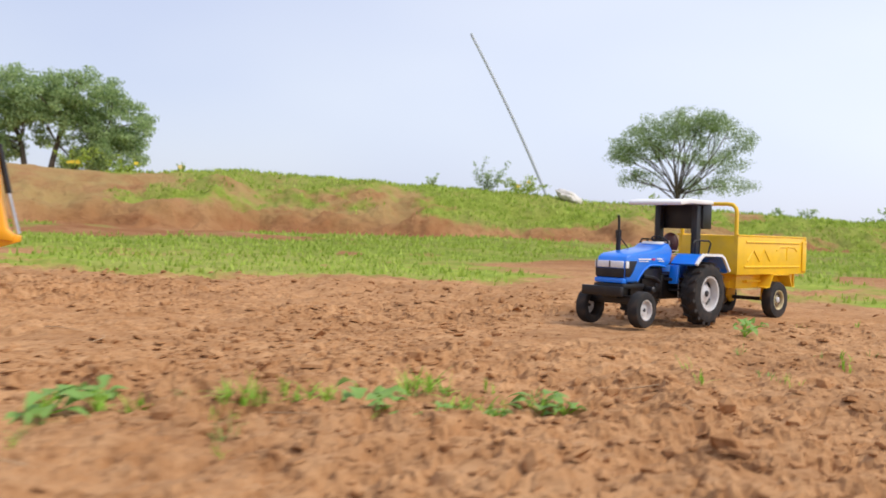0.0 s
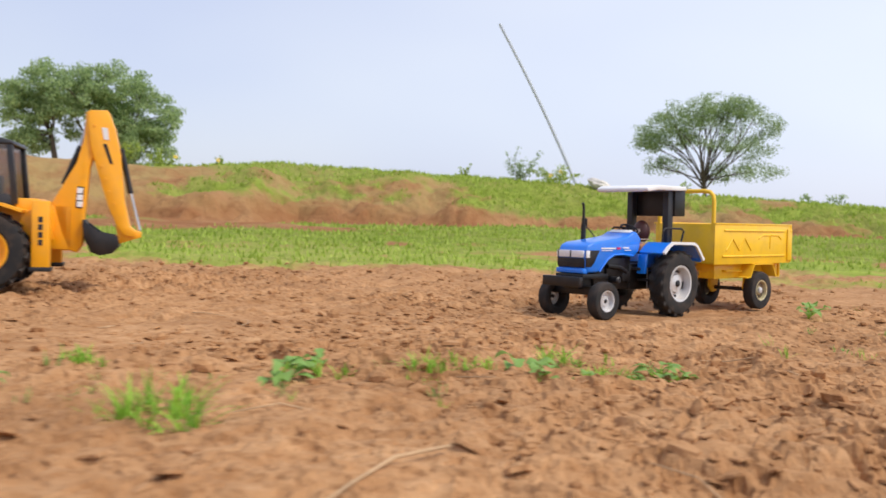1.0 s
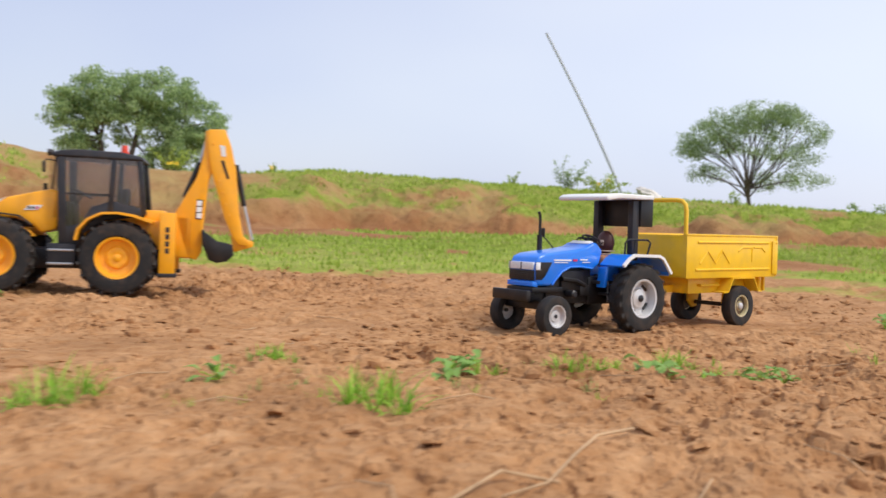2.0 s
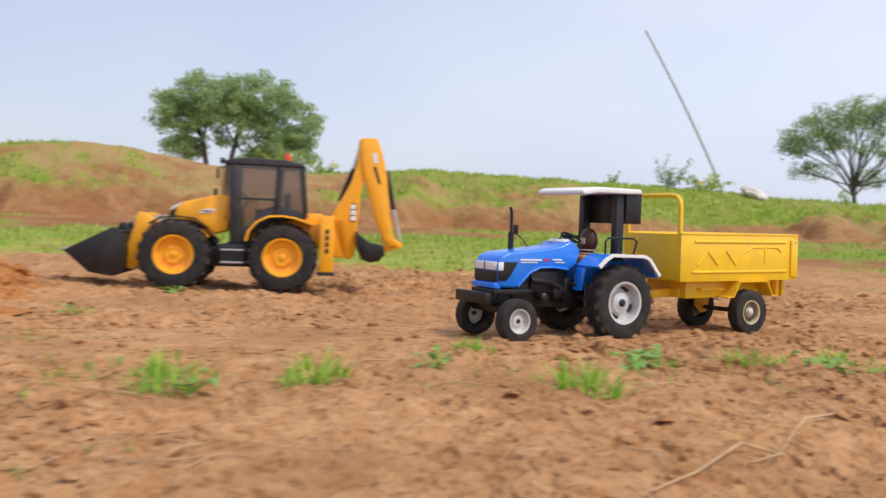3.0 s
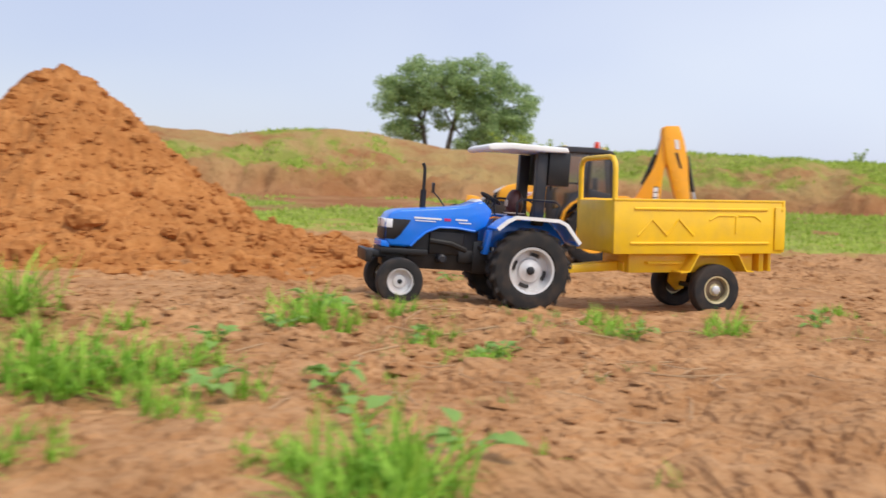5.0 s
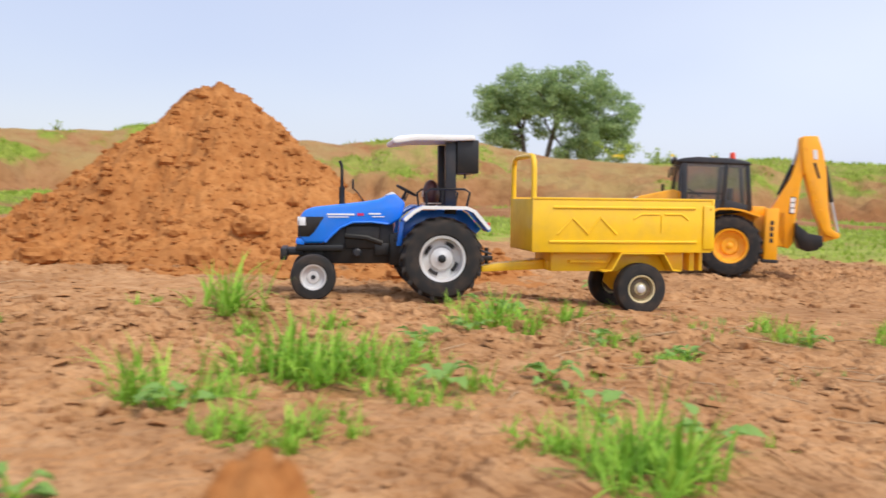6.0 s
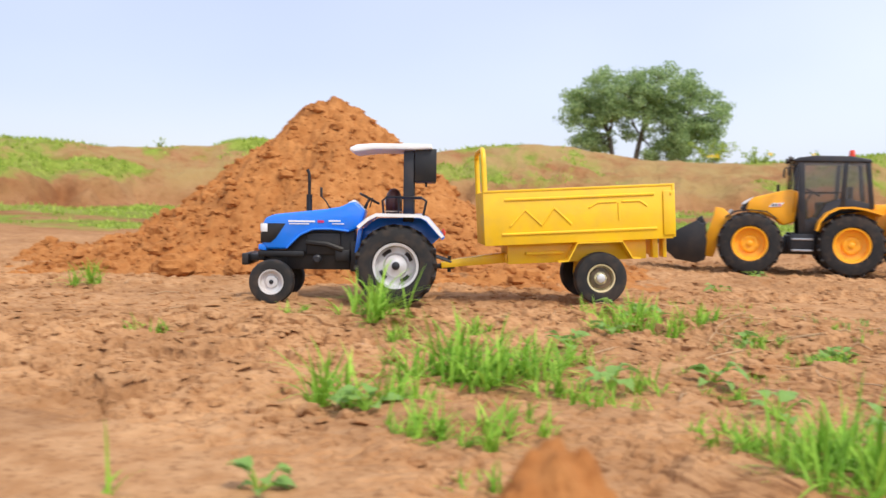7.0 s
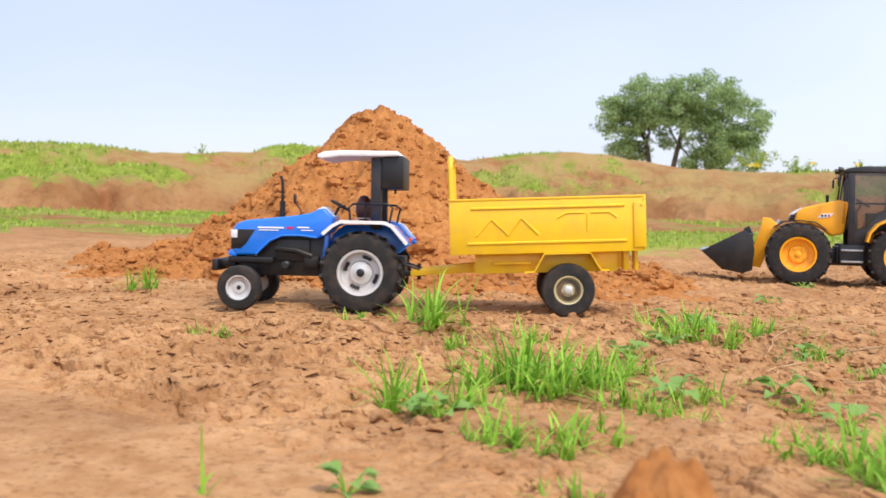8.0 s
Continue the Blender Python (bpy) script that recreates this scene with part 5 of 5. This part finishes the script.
# ---- trees, shrubs, pole ----
def leaf_cloud(centres, radii, count, size, seed, mat, name, shell=0.5, aspect=0.45):
    """Small leaf quads scattered in clumps."""
    g = np.random.default_rng(seed)
    c, rd = np.array(centres, dtype=float), np.array(radii, dtype=float)
    wgt = rd.prod(axis=1) ** 0.75
    pick = g.choice(len(c), count, p=wgt / wgt.sum())
    v = g.normal(size=(count, 3))
    v /= np.linalg.norm(v, axis=1, keepdims=True)
    p = c[pick] + v * rd[pick] * (g.uniform(0, 1, (count, 1)) ** shell)
    a = g.normal(size=(count, 3))
    a /= np.linalg.norm(a, axis=1, keepdims=True)
    b = np.cross(a, g.normal(size=(count, 3)))
    b /= np.linalg.norm(b, axis=1, keepdims=True)
    s = size * g.uniform(0.5, 1.3, (count, 1))
    q = np.stack([p - a * s, p + b * s * aspect, p + a * s, p - b * s * aspect], 1).reshape(-1, 3)
    return mesh_from_arrays(name, q, np.arange(4 * count), [4] * count, mat, smooth=False)


def limb(bits, a, b, r0, r1, g, sag=0.12):
    a, b = Vector(a), Vector(b)
    n = 6
    off = Vector((g.uniform(-1, 1), g.uniform(-1, 1), g.uniform(-0.5, 0.5))) * (b - a).length * sag
    pts = [a.lerp(b, i / n) + off * math.sin(math.pi * i / n) for i in range(n + 1)]
    bits.append(tube(pts, r0, 7, r1))
    return pts


def build_tree(label, az_deg, dist, lobes, trunks, leaf_mat, n_leaf, n_clump, leaf_size, clump_r, seed, fork):
    g = random.Random(seed)
    a = radians(az_deg)
    x, y = CX + dist * math.sin(a), CY + dist * math.cos(a)
    tree = tagged(new("tree"), label, "tree")
    tree.matrix_basis = pose(x, y, land_z(x, y) - 0.05, 0, 0, -az_deg)
    clumps = []
    for (cx, cz, rx, rz, dens) in lobes:
        for _ in range(int(n_clump * dens)):
            while True:
                u, v, w = g.uniform(-1, 1), g.uniform(-1, 1), g.uniform(-1, 1)
                if 0.12 < u * u + v * v + w * w < 1:
                    break
            clumps.append((cx + u * rx, v * rx * 0.9, cz + w * rz))
    bits = []
    tips = []
    for (bx, tx, tz, r) in trunks:
        pts = limb(bits, (bx, 0, 0), (tx, g.uniform(-0.3, 0.3), tz), r, r * 0.55, g, 0.06)
        tips.append((pts[-1], r * 0.55))
        tips.append((pts[-2], r * 0.6))
    for c in clumps[:: max(1, len(clumps) // fork)]:
        p, r = min(tips[: 2 * len(trunks)], key=lambda t: (t[0] - Vector(c)).length * g.uniform(0.8, 1.3))
        pts = limb(bits, p, c, r * 0.50, 0.010, g, 0.14)
        for _ in range(3):
            near = min(clumps, key=lambda q: (Vector(q) - pts[-2]).length + g.uniform(0, 0.8))
            limb(bits, pts[g.randint(3, 5)], near, 0.018, 0.006, g, 0.1)
    part("trunk", join(*bits), BARK, tree, "grey-brown trunk with spreading limbs")
    rad = [(clump_r * g.uniform(0.6, 1.3), clump_r * g.uniform(0.6, 1.3), clump_r * g.uniform(0.4, 0.9)) for _ in clumps]
    crown = new("crown", leaf_cloud(clumps, rad, n_leaf, leaf_size, seed, leaf_mat, "crown"))
    crown.parent = tree
    tagged(crown, "uneven crown of small green leaves")
    return tree


build_tree("broad dense green tree with several trunks behind the bund", -34.4, 38, [(-2.1, 3.9, 1.35, 1.15, 1.0), (-0.9, 4.75, 1.5, 1.0, 1.0), (0.9, 4.85, 1.5, 1.05, 1.0), (2.2, 4.0, 1.25, 1.25, 1.0), (1.9, 2.7, 1.3, 1.0, 0.9), (-2.2, 2.7, 0.9, 0.6, 0.35), (0.2, 3.6, 1.3, 0.8, 0.35), (0.9, 2.0, 1.0, 0.7, 0.4), (-0.6, 4.2, 1.7, 0.9, 0.7)],
           [(-0.8, -1.3, 3.0, 0.16), (-0.5, 0.1, 3.6, 0.15), (0.5, 1.4, 3.2, 0.15), (0.9, 2.0, 2.6, 0.12)], TREE_A, 60000, 60, 0.062, 0.40, 3, 40)
build_tree("open spreading thorn tree with feathery grey-green crown behind the bund", 2.5, 38, [(-2.05, 3.5, 0.8, 0.35, 0.6), (-1.5, 2.6, 0.9, 0.28, 0.4), (1.9, 2.4, 1.0, 0.28, 0.45), (2.35, 4.1, 0.6, 0.40, 0.35), (-1.0, 4.4, 1.1, 0.70, 1.1), (0.3, 4.9, 1.1, 0.55, 1.1), (1.4, 4.5, 0.9, 0.60, 0.8), (0.0, 3.7, 1.4, 0.80, 0.9), (1.5, 3.3, 1.0, 0.45, 0.6), (-1.9, 4.0, 0.9, 0.45, 0.6), (0.7, 2.3, 0.7, 0.40, 0.3)],
           [(0.50, -0.05, 2.0, 0.12)], TREE_B, 32000, 44, 0.042, 0.38, 8, 24)


def build_shrub(label, az_deg, dist, z_base, height, width, seed, mat=TREE_B, flowers=0, leaf_size=0.012, count=500):
    g = random.Random(seed)
    a = radians(az_deg)
    x, y = CX + dist * math.sin(a), CY + dist * math.cos(a)
    z = land_z(x, y) if z_base is None else z_base
    shrub = tagged(new("shrub"), label, "shrub")
    shrub.matrix_basis = pose(x, y, z - 0.02, 0, 0, -az_deg)
    bits, cl = [], []
    for _ in range(9):
        tip = (g.uniform(-0.5, 0.5) * width, g.uniform(-0.3, 0.3) * width, height * g.uniform(0.45, 1.0))
        pts = limb(bits, (g.uniform(-0.1, 0.1) * width, 0, 0), tip, 0.01 * height, 0.003 * height, g)
        cl += [tuple(p) for p in pts[2:]]
    part("stems", join(*bits), BARK, shrub)
    crown = new("foliage", leaf_cloud(cl, [(width * 0.11, width * 0.11, height * 0.10)] * len(cl), count, leaf_size, seed, mat, "foliage"))
    crown.parent = shrub
    for k in range(flowers):
        c = g.choice(cl)
        bm = bmesh.new()
        for i in range(6):
            u = i * math.pi / 3
            vs = [bm.verts.new(p) for p in ((0, 0, 0), (0.016 * math.cos(u - 0.4), 0.016 * math.sin(u - 0.4), 0.004), (0.022 * math.cos(u), 0.022 * math.sin(u), 0.002), (0.016 * math.cos(u + 0.4), 0.016 * math.sin(u + 0.4), 0.004))]
            bm.faces.new(vs)
        part("flower", bm, PETAL, shrub, "yellow flower", at=pose(c[0], c[1] - 0.03, c[2] + 0.02, g.uniform(40, 90), g.uniform(-30, 30), 0))
    return shrub


build_shrub("thin grey-green shrub on top of the bund", -7.6, 8.2, None, 0.30, 0.34, 21, count=700)
build_shrub("pale yellow-green flowering shrub on the bund", -5.6, 8.2, None, 0.18, 0.46, 22, mat=FIELD, flowers=2, count=800)
build_shrub("small yellow-green weed on the bund", -10.9, 8.2, None, 0.13, 0.12, 23, mat=FIELD, count=160)
build_shrub("yellow flowering shrub on the bund", -31.6, 8.2, None, 0.22, 0.40, 24, mat=FIELD, flowers=4, count=700)
build_shrub("yellow flowering shrub on the bund", -28.9, 8.3, None, 0.16, 0.30, 25, mat=FIELD, flowers=1, count=500)
build_shrub("small dry weed on the bund", -25.6, 8.2, None, 0.10, 0.08, 26, mat=FIELD, flowers=1, count=90)
build_shrub("small dry weed on the bund", -65.5, 8.2, None, 0.10, 0.10, 27, mat=FIELD, count=90)
build_shrub("thin green weed in front of the thorn tree", 2.2, 8.3, None, 0.14, 0.12, 28, mat=FIELD, count=160)
for k, (a, h, w) in enumerate(((9.6, 1.15, 2.0), (12.0, 0.95, 1.8), (13.3, 1.1, 2.4), (15.6, 1.3, 2.2), (18.0, 1.2, 2.6))):
    build_shrub("distant green bush beyond the bund", a, 30, None, h, w, 40 + k, mat=TREE_B, leaf_size=0.07, count=900)


def polar(az_deg, r, z):
    a = radians(az_deg)
    return (CX + r * math.sin(a), CY + r * math.cos(a), z)


top, foot_p = Vector(polar(-9.45, 11.5, 2.54)), Vector(polar(-3.4, 11.5, 0.09))
pts = [foot_p.lerp(top, i / 10) + Vector((0.03, 0, 0.03)) * math.sin(math.pi * i / 10) for i in range(11)]
pole = new("leaning_pole", finish(tube(pts, 0.022, 10, 0.017), "leaning_pole", POLE_M))
tagged(pole, "thin grey leaning pole stuck in the ground behind the bund", "pole")
cx, cy, cz = polar(-2.7, 8.0, 0)
cloth = new("cloth_bundle", clods("cloth_bundle", [(0, 0, 0)], [0.10], CLOTH, level=3, flat=0.5, rough=0.12))
cloth.matrix_basis = pose(cx, cy, land_z(cx, cy) + 0.03, 0, 25, 0)
tagged(cloth, "pale crumpled cloth bundle lying on the bund", "cloth bundle")


# ---- what moves ----
T_KEY = [0.0, 1.0, 2.5, 3.5, 4.5, 5.0, 6.5, 7.0, 8.0]
T_X = [0.0430, -0.0886, -0.3204, -0.4935, -0.6590, -0.7480, -1.0150, -1.0665, -1.1200]
T_Y = [1.3488, 1.1576, 0.8432, 0.6040, 0.3840, 0.2900, 0.0320, -0.0280, -0.1042]
T_YAW = [-123.5, -125.5, -127.5, -128.5, -130.5, -132.0, -131.5, -133.0, -134.5]
R_YAW = [-126.0, -126.2, -127.2, -129.0, -130.3, -130.8, -130.2, -131.5, -134.0]


def spline(xs, ys, x):
    """A smooth cubic through the points (natural ends)."""
    n = len(xs)
    h = np.diff(xs)
    a = np.zeros((n, n))
    b = np.zeros(n)
    a[0, 0] = a[-1, -1] = 1
    for i in range(1, n - 1):
        a[i, i - 1], a[i, i], a[i, i + 1] = h[i - 1], 2 * (h[i - 1] + h[i]), h[i]
        b[i] = 6 * ((ys[i + 1] - ys[i]) / h[i] - (ys[i] - ys[i - 1]) / h[i - 1])
    m = np.linalg.solve(a, b)
    i = min(max(int(np.searchsorted(xs, x)) - 1, 0), n - 2)
    u, v = xs[i + 1] - x, x - xs[i]
    return (m[i] * u ** 3 + m[i + 1] * v ** 3) / (6 * h[i]) + (ys[i] / h[i] - m[i] * h[i] / 6) * u + (ys[i + 1] / h[i] - m[i + 1] * h[i] / 6) * v


def motions():
    times = [k / 10 for k in range(81)]
    rows, rows_r, dist, dist_r, last, last_r = [], [], [], [], None, None
    for t in times:
        x, y, yaw, yaw_r = (spline(T_KEY, v, t) for v in (T_X, T_Y, T_YAW, R_YAW))
        c, s = math.cos(radians(yaw)), math.sin(radians(yaw))
        z = float(gentle(x, y)) - 0.001
        zf = float(gentle(x + 0.1315 * c, y + 0.1315 * s)) - 0.001
        jolt = 0.25 * math.sin(t * 9.1) + 0.15 * math.sin(t * 17.3 + 1)
        rows.append((t, pose(x, y, z, 0.3 * math.sin(t * 7.3), 0, yaw) @ pose(0, 0, 0, 0, -math.degrees(math.atan2(zf - z, 0.1315)) + 0.4 * jolt, 0)))
        hx, hy = x - 0.060 * c, y - 0.060 * s
        cr, sr = math.cos(radians(yaw_r)), math.sin(radians(yaw_r))
        rx, ry = hx - 0.163 * cr, hy - 0.163 * sr
        pitch = float(np.interp(t, [0.0, 4.5, 6.5, 6.9, 7.2, 8.0], [0.3, 1.0, 1.6, 2.8, 3.5, 2.6]))
        rows_r.append((t, pose(rx, ry, float(gentle(rx, ry)) - 0.001, 0.35 * math.sin(t * 6.1 + 2), 0, yaw_r) @ pose(0, 0, 0, 0, 0.2 * jolt + pitch, 0)))
        here, here_r = Vector((x, y)), Vector((rx, ry))
        dist.append(0 if last is None else dist[-1] + (here - last).length)
        dist_r.append(0 if last_r is None else dist_r[-1] + (here_r - last_r).length)
        last, last_r = here, here_r
    walk(tractor, rows)
    walk(trolley, rows_r)
    for wheels, way in ((tractor_wheels, dist), (trolley_wheels, dist_r)):
        for ob, (x, y, z) in wheels:
            walk(ob, [(t, pose(x, y, z, 0, math.degrees(d / z), 0)) for t, d in zip(times, way)])


motions()
